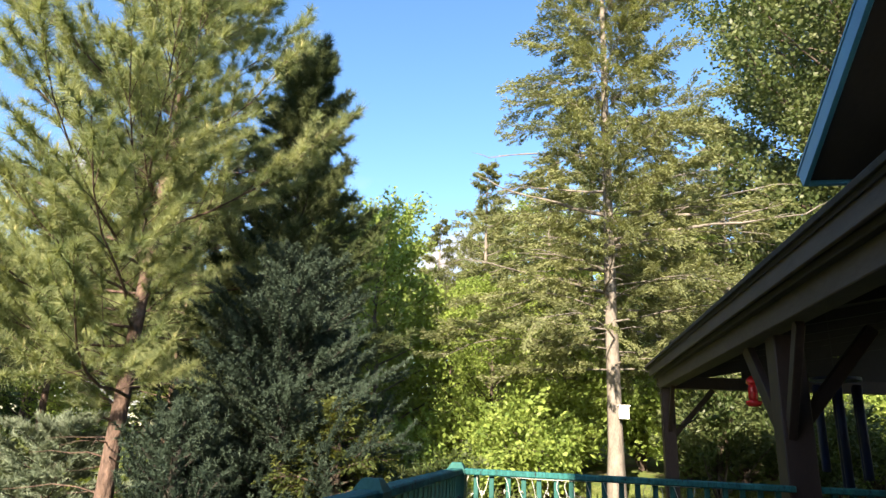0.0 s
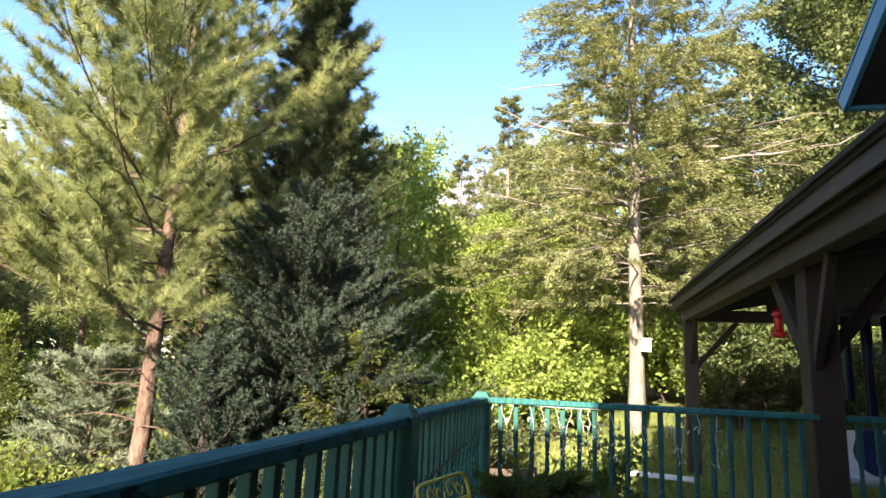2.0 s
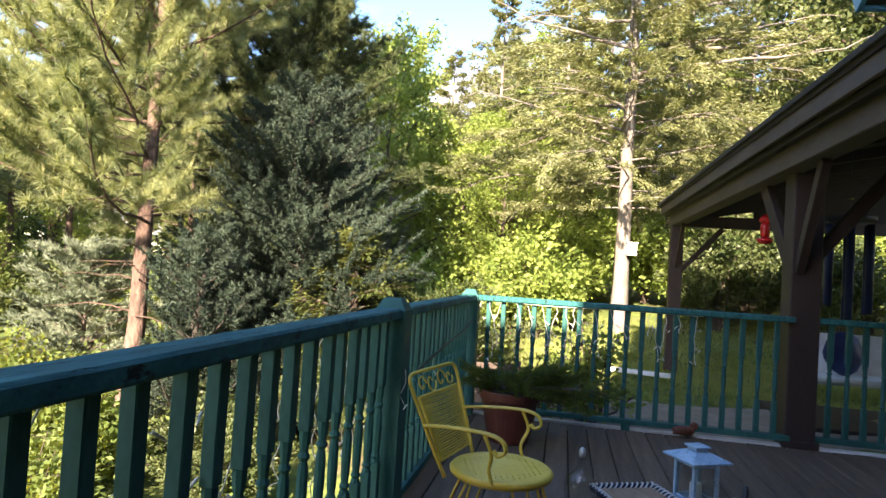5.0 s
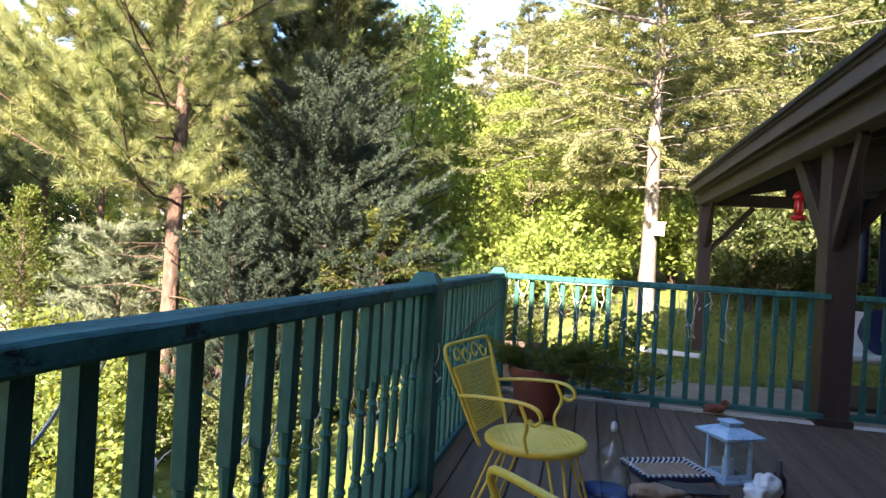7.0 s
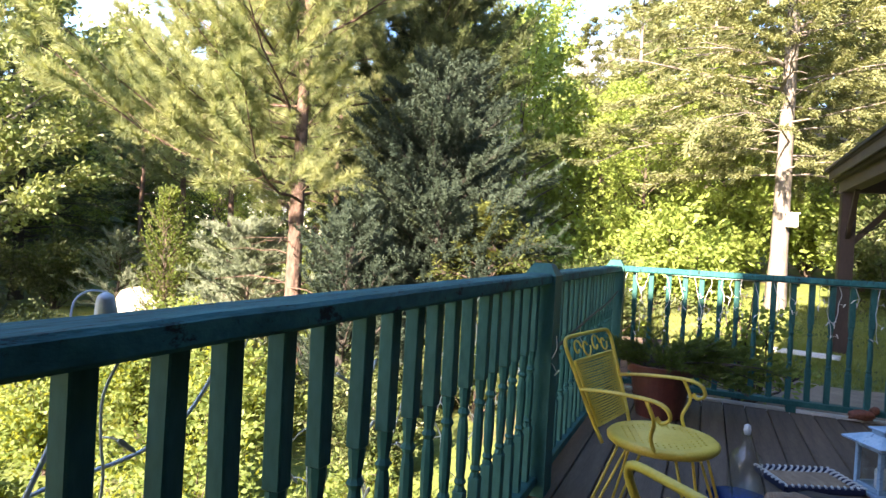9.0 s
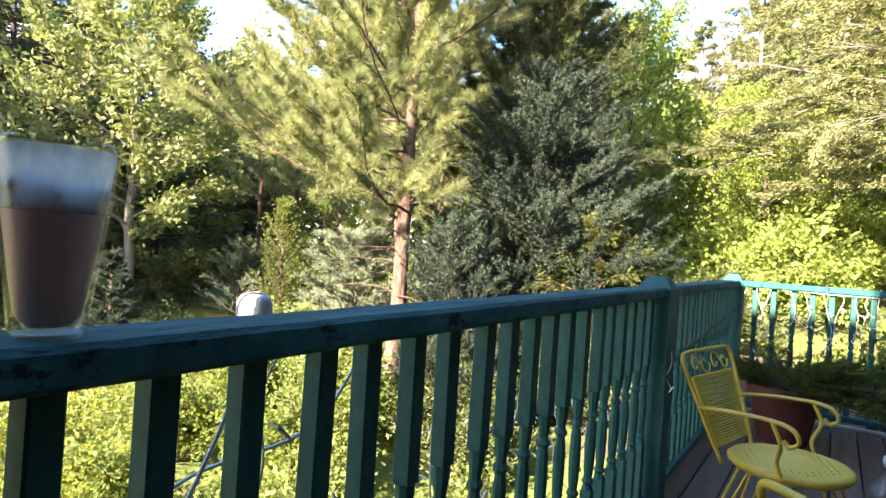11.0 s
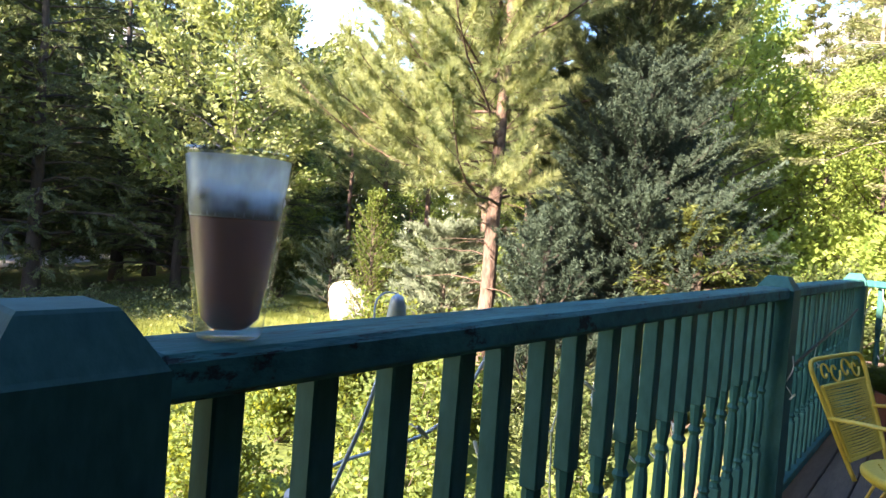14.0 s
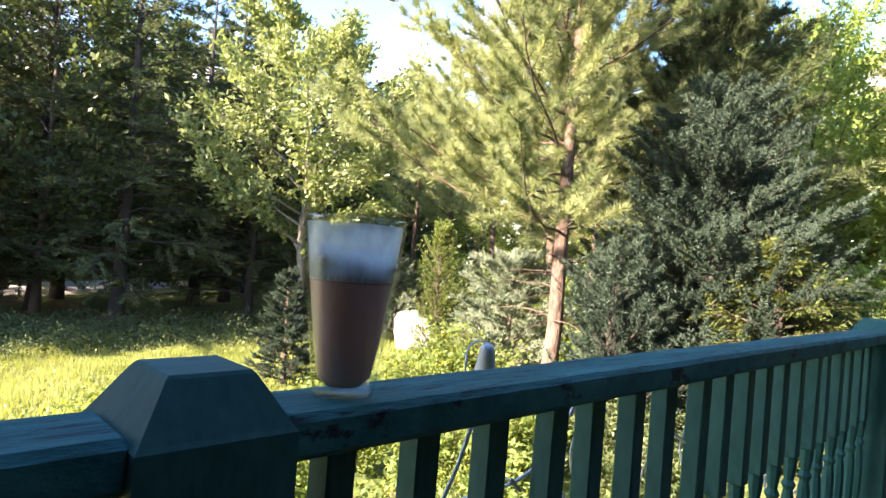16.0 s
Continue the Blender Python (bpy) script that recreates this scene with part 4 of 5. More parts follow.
for x, y, a, s in ((-2.6, 5.5, 200, 0.5), (-1.9, 4.5, 170, 0.42), (-1.5, 5.9, 10, 0.5), (-0.9, 8.6, 40, 0.75), (-1.9, 8.9, 150, 0.9), (5.4, 12.0, 80, 1.0), (7.5, 12.2, 170, 1.1), (9.2, 12.5, 20, 1.1), (4.4, 13.8, 220, 1.1), (-14.2, 10.3, 200, 1.0), (-11.5, 11.5, 0, 1.1), (-10.2, 12.4, 100, 1.2)):
    again(rhodo, x, y, a, s)


def scatter(name, seed, area, count, ln, wd, leaf, label, upright, mask=None):
    rng = np.random.default_rng(seed)
    x, y = rng.uniform(area[0], area[1], count), rng.uniform(area[2], area[3], count)
    if mask is not None:
        k = mask(x, y, rng)
        x, y = x[k], y[k]
    P = np.stack([x, y, height(x, y) + (0 if upright else rng.uniform(0.0, 0.62, len(x)) * (0.15 + 0.85 * np.abs(np.sin(x * 2.1 + 0.6 * y) * np.cos(y * 1.7 - 0.4 * x))))], 1)
    s = Soup()
    if upright:
        needles(s, rng, P, np.tile([0, 0, 1.0], (len(P), 1)), 4, ln, wd, 0.35)
    else:
        leaves(s, rng, P, rng.normal(0, 1, P.shape), ln, wd, 0.35, 0.6)
    ob = obj(name, s.mesh(name, leaf), None)
    return tagged(ob, label, "plants", kind="stuff")


scatter("ground_cover", 91, (-7.5, -0.25, -1.0, 6.3), 90000, 0.058, 0.036, SHRUB_LEAF, "low leafy yellow-green ground cover below the deck", False, lambda x, y, r: (x < -0.3) & ((x < -3.0 + 0.6 * np.sin(y * 2.3)) | (y < 3.6 + 0.5 * np.sin(x * 3.1))) & (r.uniform(0, 1, len(x)) < 0.45 + 0.55 * np.sin(x * 1.3 + 1) * np.cos(y * 1.1)))
scatter("lawn_grass", 92, (-15, -5, 0, 11), 42000, 0.11, 0.012, GRASS_BLADE, "sunlit yellow-green grass", True)
scatter("meadow_plants", 93, (-16, -11.6, 0.5, 9), 15000, 0.065, 0.04, DARKPINE_LEAF, "low dark plants along the lawn's edge", False)
scatter("far_lawn_grass", 94, (-1.5, 8, 6.8, 13), 36000, 0.06, 0.012, GRASS_BLADE, "short lawn grass beyond the railing", True)

scatter("lawn_flowers", 96, (-14, -7, 0.5, 8), 160, 0.04, 0.035, PETAL, "small yellow flowers in the grass", False)


def far_woods():
    """The woods that close the view all round, past the single trees."""
    rng = np.random.default_rng(95)
    s = Soup()
    for k in range(300):
        a, d = rng.uniform(-1.5, 1.85), rng.uniform(32, 62)
        x, y = -math.sin(a) * d, math.cos(a) * d
        H, R = rng.uniform(9, 15), rng.uniform(2.2, 3.6)
        n = 1000
        h = rng.uniform(0.0, 1, n) ** 0.9
        th = rng.uniform(0, 6.283, n)
        r = R * (1 - h * 0.85) * rng.uniform(0.55, 1.05, n)
        P = np.stack([x + r * np.cos(th), y + r * np.sin(th), float(height(x, y)) + h * H], 1)
        leaves(s, rng, P, np.stack([np.cos(th), np.sin(th), 0 * th - 0.2], 1), 0.55, 0.34, 0.5, 0.5)
    tagged(obj("far_woods", s.mesh("far_woods", OAK_LEAF), None), "dark mixed woods closing the view", "woods", kind="stuff")


far_woods()


# ---- things on the deck ----
def arc(c, r, a0, a1, n=10, ux=(1, 0, 0), uz=(0, 0, 1)):
    c, ux, uz = Vector(c), Vector(ux), Vector(uz)
    return [c + ux * r * math.cos(radians(a0 + (a1 - a0) * k / n)) + uz * r * math.sin(radians(a0 + (a1 - a0) * k / n)) for k in range(n + 1)]


def scroll(c, r, turns, flip, ux, uz):
    """A spiral of iron."""
    out = []
    for k in range(19):
        a, q = radians(turns * 360 * k / 18) * flip, r * (1 - 0.72 * k / 18)
        out.append(Vector(c) + Vector(ux) * q * math.cos(a) + Vector(uz) * q * math.sin(a))
    return out


def iron_chair(label):
    """Faces +x: round seat, raked back with slats and scrolls, looped arms, hairpin legs."""
    c = tagged(root("patio_chair"), label, "chair", "yellow patio chairs")
    zs, R = 0.43, 0.185
    part("seat", lathe([(0.0, zs - 0.028), (R - 0.012, zs - 0.028), (R, zs - 0.018), (R + 0.002, zs - 0.006), (R - 0.008, zs + 0.003), (R - 0.03, zs - 0.001), (0.08, zs + 0.004), (0.0, zs + 0.006)], 40), YELLOW, c, "round yellow seat with a punched top", True)
    bm = bmesh.new()
    for i in range(-6, 7):
        for j in range(-6, 7):
            x, y = i * 0.024 + (0.012 if j % 2 else 0), j * 0.022
            if x * x + y * y < 0.145 ** 2:
                lathe([(0.0036, 0.0), (0.003, 0.0025), (0.0015, 0.003)], 6, bm, (x, y, zs + 0.0015))
    part("seat_relief", bm, YELLOW, c)
    back = lambda w, h: Vector((-0.172 - 0.112 * (h - zs) / 0.30, w, zs + (h - zs) * 0.95))
    wid = lambda h: 0.155 + 0.055 * (h - zs) / 0.30
    outer = [back(-wid(zs) * 0.9, zs - 0.03)] + [back(-wid(h), h) for h in (0.50, 0.58, 0.66, 0.72)] + [back(-wid(0.74) + 0.012, 0.748), back(-wid(0.75) + 0.04, 0.758)]
    outer += [back(-y, 0.760) for y in (0.1, 0.0, -0.1)] + [Vector((p.x, -p.y, p.z)) for p in reversed(outer)]
    part("back_frame", rod(curve_points(outer, 4), 0.007, 8), YELLOW, c, smooth=True)
    zt, zb = 0.675, 0.455
    for z in (zb, zt):
        part("back_bar", rod([back(-wid(z) + 0.030, z), back(wid(z) - 0.030, z)], 0.006, 6), YELLOW, c)
    for s in (-1, 1):
        part("panel_side", rod([back(s * (wid(zb) - 0.030), zb), back(s * (wid(zt) - 0.030), zt)], 0.006, 6), YELLOW, c)
    for k in range(38):
        z = zb + (zt - zb) * (k + 0.5) / 38
        w = wid(z) - 0.030
        bow = 0.004 * math.sin(k * 2.1)
        part("back_strand", rod([back(-w, z), back(0, z + bow) + Vector((0.004, 0, 0)), back(w, z)], 0.0031, 5), YELLOW, c)
    for s in (-1, 1):
        for y, r, f in ((0.045, 0.040, 1), (0.120, 0.034, -1)):
            part("back_scroll", rod(scroll(back(s * y, 0.715), r, 0.95, f * s, (0, 1, 0), (-0.35, 0, 0.93)), 0.0034, 6), YELLOW, c, smooth=True)
        h = 0.585
        a = back(s * wid(h), h)
        arm = curve_points([a, a + Vector((0.11, s * 0.02, 0.012)), a + Vector((0.235, s * 0.035, 0.016)), a + Vector((0.295, s * 0.037, 0.002)), a + Vector((0.312, s * 0.037, -0.03)),
                            a + Vector((0.288, s * 0.037, -0.048)), a + Vector((0.268, s * 0.037, -0.034))], 5)
        bm = bmesh.new()
        for off in (-0.007, 0.007):
            add_rod(bm, [p + Vector((0, off, 0)) for p in arm], 0.0055, 6)
        part("armrest", bm, YELLOW, c, smooth=True)
        part("arm_post", rod(curve_points([a + Vector((0.235, s * 0.035, 0.012)), a + Vector((0.262, s * 0.034, -0.05)), a + Vector((0.245, s * 0.0, -0.11)), Vector((0.03, s * 0.178, zs - 0.012))], 5), 0.007, 6), YELLOW, c, smooth=True)
    for sx, sy in ((-1, -1), (-1, 1), (1, -1), (1, 1)):
        foot = Vector((sx * 0.205 - (0.04 if sx < 0 else 0), sy * 0.195, 0.007))
        top = Vector((sx * 0.10, sy * 0.10, zs - 0.026))
        tan = Vector((-sy, sx, 0)).normalized() * 0.030
        part("leg", rod([top + tan, foot + tan * 0.35, foot - tan * 0.35, top - tan], 0.0052, 6), YELLOW, c)
    return c


chair = iron_chair("yellow wrought-iron patio chair with round seat beside the railing")
chair.matrix_basis = pose(0.525, 1.97, 0, 0, 0, -13)
chair.scale = (0.95, 0.95, 0.97)
second = copy_thing(chair, pose(0.872, 0.775, 0, 0, 0, 44))
second["label"] = "yellow wrought-iron patio chair with scrolled back, turned toward the lawn"

# planter
pot = tagged(root("flower_pot", (0.40, 3.93, 0)), "large dark red terracotta pot on the deck", "pot")
part("bowl", lathe([(0.125, 0.0), (0.135, 0.006), (0.165, 0.16), (0.182, 0.27), (0.20, 0.275), (0.203, 0.325), (0.190, 0.328), (0.178, 0.30), (0.0, 0.285)], 36), TERRACOTTA, pot, smooth=False)
part("soil", lathe([(0.0, 0.300), (0.10, 0.302), (0.176, 0.298), (0.176, 0.29), (0.0, 0.289)], 24), DARK_BARK, pot)


def pot_juniper():
    rng = np.random.default_rng(5)
    wood, P, D = Soup(), [], []
    for k in range(46):
        a = rng.uniform(-0.5, 2.6) if k % 3 else rng.uniform(0, 6.28)
        a = rng.uniform(-1.0, 1.1) if k % 3 == 1 else a
        L = rng.uniform(0.2, 0.58) * (1.25 if abs(a) < 0.7 else 0.8)
        t = np.linspace(0, 1, 6)
        pts = np.stack([np.cos(a) * L * t, np.sin(a) * L * t * 0.7, 0.30 + rng.uniform(0.05, 0.30) * t - 0.22 * t * t * L * 1.4], 1) + np.cumsum(rng.normal(0, 0.008, (6, 3)), 0)
        wood.tube(pts, 0.006 * (1 - 0.8 * t) + 0.001, 4)
        for j in range(9):
            s = rng.uniform(0.25, 1)
            b = np.array([np.interp(s, t, pts[:, i]) for i in range(3)])
            d = unit(np.array([math.cos(a + rng.normal(0, 0.8)), math.sin(a + rng.normal(0, 0.8)), rng.uniform(0, 0.7)]))
            q = np.linspace(0.1, 1, 6)[:, None]
            P.append(b + d * q * 0.11)
            D.append(np.repeat(d[None], 6, 0))
    crown = Soup()
    needles(crown, rng, np.concatenate(P), np.concatenate(D), 12, 0.032, 0.005, 0.55, 0.01)
    r = tagged(root("potted_juniper", (0.40, 3.93, 0)), "spreading green juniper spilling out of a pot", "potted plant")
    obj("stem", wood.mesh("stem", DARK_BARK, True), None, r)
    obj("foliage", crown.mesh("foliage", THUJA_LEAF), None, r)


pot_juniper()

# lantern
lan = tagged(root("candle_lantern", (1.40, 3.13, 0), 28), "distressed pale blue wooden candle lantern standing on the deck", "lantern")
part("base", box((-0.108, -0.108, 0.0), (0.108, 0.108, 0.022), 0.004), LANTERN_PAINT, lan)
for sx in (-1, 1):
    for sy in (-1, 1):
        part("corner_post", box((sx * 0.080 - 0.011, sy * 0.080 - 0.011, 0.022), (sx * 0.080 + 0.011, sy * 0.080 + 0.011, 0.255), 0.002), LANTERN_PAINT, lan)
for k in range(4):
    m = pose(0, 0, 0, 0, 0, 90 * k)
    for z in (0.024, 0.230):
        part("frame_bar", box((-0.069, 0.072, z), (0.069, 0.088, z + 0.022), 0.002, m), LANTERN_PAINT, lan)
    g = part("pane", box((-0.069, 0.078, 0.046), (0.069, 0.081, 0.230), 0, m), CLEAR_GLASS, lan, "clear glass pane")
    g.visible_shadow = False
bm = bmesh.new()
rings = [[bm.verts.new((sx * r, sy * r, z)) for sx, sy in ((-1, -1), (1, -1), (1, 1), (-1, 1))] for r, z in ((0.10, 0.255), (0.138, 0.258), (0.140, 0.268), (0.055, 0.305), (0.050, 0.306))]
for p, q in zip(rings, rings[1:]):
    for k in range(4):
        bm.faces.new((p[k], p[(k + 1) % 4], q[(k + 1) % 4], q[k]))
bm.faces.new(rings[0][::-1]), bm.faces.new(rings[-1])
lid = part("roof", bm, LANTERN_PAINT, lan, "flared blue lantern roof")
part("chimney", box((-0.042, -0.042, 0.3045), (0.042, 0.042, 0.328), 0.003), LANTERN_PAINT, lid)
part("cap", box((-0.055, -0.055, 0.328), (0.055, 0.055, 0.338), 0.003), LANTERN_PAINT, lid)
part("candle", lathe([(0.034, 0.022), (0.035, 0.12), (0.03, 0.125), (0.0, 0.121)], 18), WHITE_PAINT, lan, "white pillar candle")

lan.scale = (0.83, 0.83, 0.86)

# tray with a braided rim
tray = tagged(root("serving_tray", (1.11, 3.10, 0.0), 24), "navy and white braided rectangular tray on the deck", "tray")
part("bottom", box((-0.165, -0.115, 0.004), (0.165, 0.115, 0.014), 0.003), DRIFTWOOD, tray)
for k in range(4):
    m = pose(0, 0, 0, 0, 0, 90 * k)
    w, d = (0.175, 0.125) if k % 2 == 0 else (0.125, 0.175)
    part("rim", box((-w, d - 0.012, 0.0), (w, d + 0.012, 0.030), 0.005, m), NAVY_FABRIC, tray)
    cnt = 12 if k % 2 == 0 else 8
    for j in range(cnt):
        x = -w + (j + 0.5) * 2 * w / cnt
        part("braid_loop", rod([m @ Vector(p) for p in curve_points([(x - 0.012, d - 0.013, 0.010), (x, d - 0.014, 0.022), (x + 0.012, d - 0.004, 0.033), (x + 0.016, d + 0.012, 0.030)], 3)], 0.0052, 5), WHITE_CABLE, tray)

# bottle with a blue foot, bits beside it
jug = tagged(root("glass_bottle", (0.83, 2.80, 0)), "tall clear glass bottle with a blue base", "bottle")
g = part("body", lathe([(0.0, 0.004), (0.060, 0.0), (0.072, 0.02), (0.074, 0.13), (0.060, 0.17), (0.022, 0.205), (0.018, 0.245), (0.022, 0.25), (0.022, 0.262), (0.015, 0.262), (0.014, 0.21), (0.055, 0.165), (0.069, 0.128), (0.067, 0.024), (0.0, 0.012)], 32), CLEAR_GLASS, jug, smooth=True)
part("stopper", lathe([(0.012, 0.255), (0.016, 0.275), (0.012, 0.295), (0.004, 0.30), (0.0, 0.30)], 14), WHITE_CABLE, jug, "white stopper", True)
dish = tagged(root("glass_dish", (0.80, 2.60, 0)), "blue glass dish on the deck", "dish")
part("bowl", lathe([(0.0, 0.003), (0.07, 0.0), (0.11, 0.02), (0.125, 0.045), (0.119, 0.046), (0.105, 0.026), (0.0, 0.012)], 32), BLUE_GLASS, dish, smooth=True)
st = tagged(root("quartz_stone", (1.53, 2.93, 0.05), 30), "lumpy white quartz stone lying on the deck", "stone")
part("stone", lump(3, (0.062, 0.055, 0.062), 0.5), WHITE_STONE, st, smooth=True)
st2 = tagged(root("quartz_stone", (1.46, 2.86, 0.033), 80), "small white quartz stone on the deck", "stone")
part("stone", lump(5, (0.05, 0.045, 0.04), 0.5), WHITE_STONE, st2, smooth=True)
dw = tagged(root("driftwood", (1.02, 2.66, 0.045), 10), "tan piece of driftwood lying on the deck", "driftwood")
bm = lump(7, (0.11, 0.045, 0.04), 0.45)
part("wood", bm, DRIFTWOOD, dw, smooth=True)
stick = tagged(root("slate_piece", (1.20, 2.88, 0.012), -12), "flat dark slate piece on the deck", "slate")
part("slab", lump(9, (0.15, 0.07, 0.012), 0.3, 2), IRON, stick)
btl = tagged(root("small_bottle", (1.60, 3.02, 0)), "small dark glass bottle beside a lantern", "bottle")
part("body", lathe([(0.0, 0.0), (0.032, 0.0), (0.034, 0.07), (0.014, 0.10), (0.012, 0.15), (0.0, 0.15)], 18), IRON, btl, smooth=True)
mat_ = tagged(root("paper_sheet", (0.36, 2.05, 0.004), 12), "pale folded cloth lying under a chair", "cloth")
part("sheet", box((-0.09, -0.16, 0), (0.09, 0.16, 0.008), 0.003), WHITE_PAINT, mat_)
orn = tagged(root("rusty_ornament", (1.60, 4.53, 0.05), 20), "small rusty metal ornament resting against the bottom rail", "ornament")
part("body", lump(11, (0.085, 0.03, 0.035), 0.4), RUST, orn, smooth=True)
part("head", lump(12, (0.03, 0.025, 0.03), 0.3, 2), RUST, orn).location = (0.07, 0, 0.035)

# the glass of iced chocolate on the rail
drink = tagged(root("drink_glass", (0.014, 0.020, RAIL_TOP + 0.001)), "tall double-walled glass of iced chocolate with foam, on the rail", "glass")
outer = [(0.0, 0.0), (0.0255, 0.0), (0.0285, 0.004), (0.0345, 0.05), (0.0415, 0.105), (0.0475, 0.162), (0.0478, 0.166), (0.0465, 0.1665)]
inner = [(0.0452, 0.162), (0.0385, 0.105), (0.031, 0.05), (0.0252, 0.0175), (0.0165, 0.0085), (0.0, 0.007)]
g = part("glass_wall", lathe(outer[1:-1], 40), CLEAR_GLASS, drink, "clear outer glass wall", True)
g.visible_shadow = False
g = part("inner_wall", lathe(list(reversed(inner[:-1])) + [(0.0462, 0.1655)], 40), CLEAR_GLASS, drink, "clear inner glass wall", True)
g.visible_shadow = False
part("chocolate", lathe([(0.0, 0.0075), (0.016, 0.009), (0.0245, 0.018), (0.0303, 0.05), (0.0378, 0.105), (0.038, 0.107), (0.0, 0.107)], 40), COCOA, drink, "brown chocolate drink", True)
bm = lathe([(0.0385, 0.1075), (0.0390, 0.113), (0.036, 0.118), (0.0, 0.120)], 32)
for k in range(9):
    a = k * 2.4
    bmesh.ops.create_icosphere(bm, subdivisions=2, radius=0.008 + 0.003 * (k % 3), matrix=pose(0.024 * math.cos(a), 0.024 * math.sin(a), 0.119 + 0.003 * (k % 4)))
for k in range(14):
    a = k * 0.449
    bmesh.ops.create_icosphere(bm, subdivisions=2, radius=0.0055 + 0.002 * (k % 3), matrix=pose(0.0325 * math.cos(a), 0.0325 * math.sin(a), 0.118 + 0.003 * (k * 5 % 4)))
part("foam", bm, FOAM, drink, "white milk foam", True)
part("milk_film", lathe([(0.0386, 0.1085), (0.0445, 0.160), (0.0443, 0.160), (0.0384, 0.1085), (0.0386, 0.1085)], 40), MILK_FILM, drink, "thin milky film on the inner wall", True)

drink.scale = (1.07, 1.07, 1.05)


# ---- string lights ----
def bulb_mesh():
    bm = lathe([(0.0, -0.018), (0.0022, -0.016), (0.0034, -0.006), (0.003, 0.0), (0.0038, 0.001), (0.0038, 0.012), (0.002, 0.016)], 7)
    me = bpy.data.meshes.new("bulb")
    bm.to_mesh(me)
    bm.free()
    me.materials.append(WHITE_CABLE)
    return me


BULB_MESH = bulb_mesh()


def icicle(origin, drop, seed, label="white string light dangling from the railing"):
    """A hanging lead that forks, with small bulbs."""
    rng = random.Random(seed)
    s = tagged(root("string_light", origin), label, "string light", "string lights")
    p, pts, forks = Vector((0, 0, 0)), [Vector((0, 0, 0))], []
    n = max(3, int(drop / 0.05))
    for k in range(n):
        p = p + Vector((rng.uniform(-0.022, 0.022), rng.uniform(-0.012, 0.012), -drop / n))
        pts.append(p.copy())
        if k % 2 == 1:
            forks.append((p.copy(), Vector((rng.choice((-1, 1)) * rng.uniform(0.02, 0.04), rng.uniform(-0.015, 0.015), rng.uniform(-0.045, 0.01)))))
    bm = add_rod(bmesh.new(), curve_points(pts, 3), 0.0021, 5)
    for a, d in forks:
        add_rod(bm, [a, a + d * 0.5 + Vector((0, 0, 0.004)), a + d], 0.0014, 5)
    lead = part("cable", bm, WHITE_CABLE, s)
    for a, d in forks + [(pts[-1], Vector((0, 0, 0)))]:
        b = obj("bulb", BULB_MESH, None, lead)
        b.matrix_basis = Matrix.Translation(a + d) @ pose(0, 0, 0, rng.uniform(-50, 50), rng.uniform(-50, 50), 0)


for k, (x, d) in enumerate(((0.10, 0.18), (0.16, 0.34), (0.25, 0.42), (0.36, 0.40), (0.44, 0.25), (0.55, 0.30), (0.66, 0.36), (0.74, 0.30), (0.80, 0.42), (0.86, 0.25), (0.93, 0.34), (1.05, 0.28), (1.15, 0.20), (1.34, 0.16), (1.38, 0.34), (1.43, 0.24), (1.52, 0.12), (1.66, 0.34))):
    icicle((x, FAR_Y - 0.035, RAIL_TOP - 0.04), d, 100 + k)
for k, (y, d) in enumerate(((0.36, 0.5), (0.60, 0.55), (0.82, 0.42), (0.98, 0.6), (1.22, 0.35), (1.45, 0.5), (1.72, 0.55), (1.95, 0.4), (2.12, 0.5))):
    icicle((-0.045, y, RAIL_TOP - 0.06), d, 200 + k, "white string light hanging outside the railing")
icicle((0.085, 2.30, 0.66), 0.16, 300, "white string light looped over the green post")
icicle((0.04, 3.1, 0.62), 0.10, 301)


def loose_cable(ctrl, r, material, label, name="cable"):
    s = tagged(root(name), label, "cable", "loose cables")
    part("lead", rod(curve_points(ctrl, 8), r, 6), material, s, smooth=True)


loose_cable([(0.03, 2.42, 0.56), (0.036, 2.9, 0.60), (0.036, 3.5, 0.64), (0.036, 4.1, 0.67), (0.04, 4.5, 0.72)], 0.007, BLACK_CABLE, "dark cable strung along the inside of the railing")
loose_cable([(0.1, FAR_Y - 0.036, 0.877), (0.6, FAR_Y - 0.04, 0.862), (1.1, FAR_Y - 0.036, 0.868), (1.7, FAR_Y - 0.036, 0.866)], 0.003, WHITE_CABLE, "white light lead clipped under the top rail")
loose_cable([(-0.10, -0.1, 0.60), (-0.16, 0.05, 0.50), (-0.14, 0.22, 0.55), (-0.10, 0.30, 0.72), (-0.066, 0.33, 0.89)], 0.0035, GREY_PLASTIC, "grey light lead sagging outside the railing")
loose_cable([(-0.12, 0.02, 0.66), (-0.2, 0.18, 0.58), (-0.22, 0.36, 0.63), (-0.12, 0.52, 0.70), (-0.066, 0.62, 0.89)], 0.0035, GREY_PLASTIC, "grey light lead looped below the top rail")


def lead_bulb(x, y, z, rx, rz, material, label):
    s = tagged(root("holiday_bulb", (x, y, z), rz), label, "bulb", "large light bulbs")
    m = pose(0, 0, 0, rx, 0, 0)
    bm = lathe([(0.0, -0.05), (0.006, -0.045), (0.013, -0.025), (0.010, -0.004), (0.008, 0.0)], 12)
    bmesh.ops.transform(bm, matrix=m, verts=bm.verts)
    part("bulb", bm, material, s, smooth=True)
    bm = lathe([(0.0095, -0.002), (0.0095, 0.03), (0.006, 0.034)], 10)
    bmesh.ops.transform(bm, matrix=m, verts=bm.verts)
    part("socket", bm, GREY_PLASTIC, s)


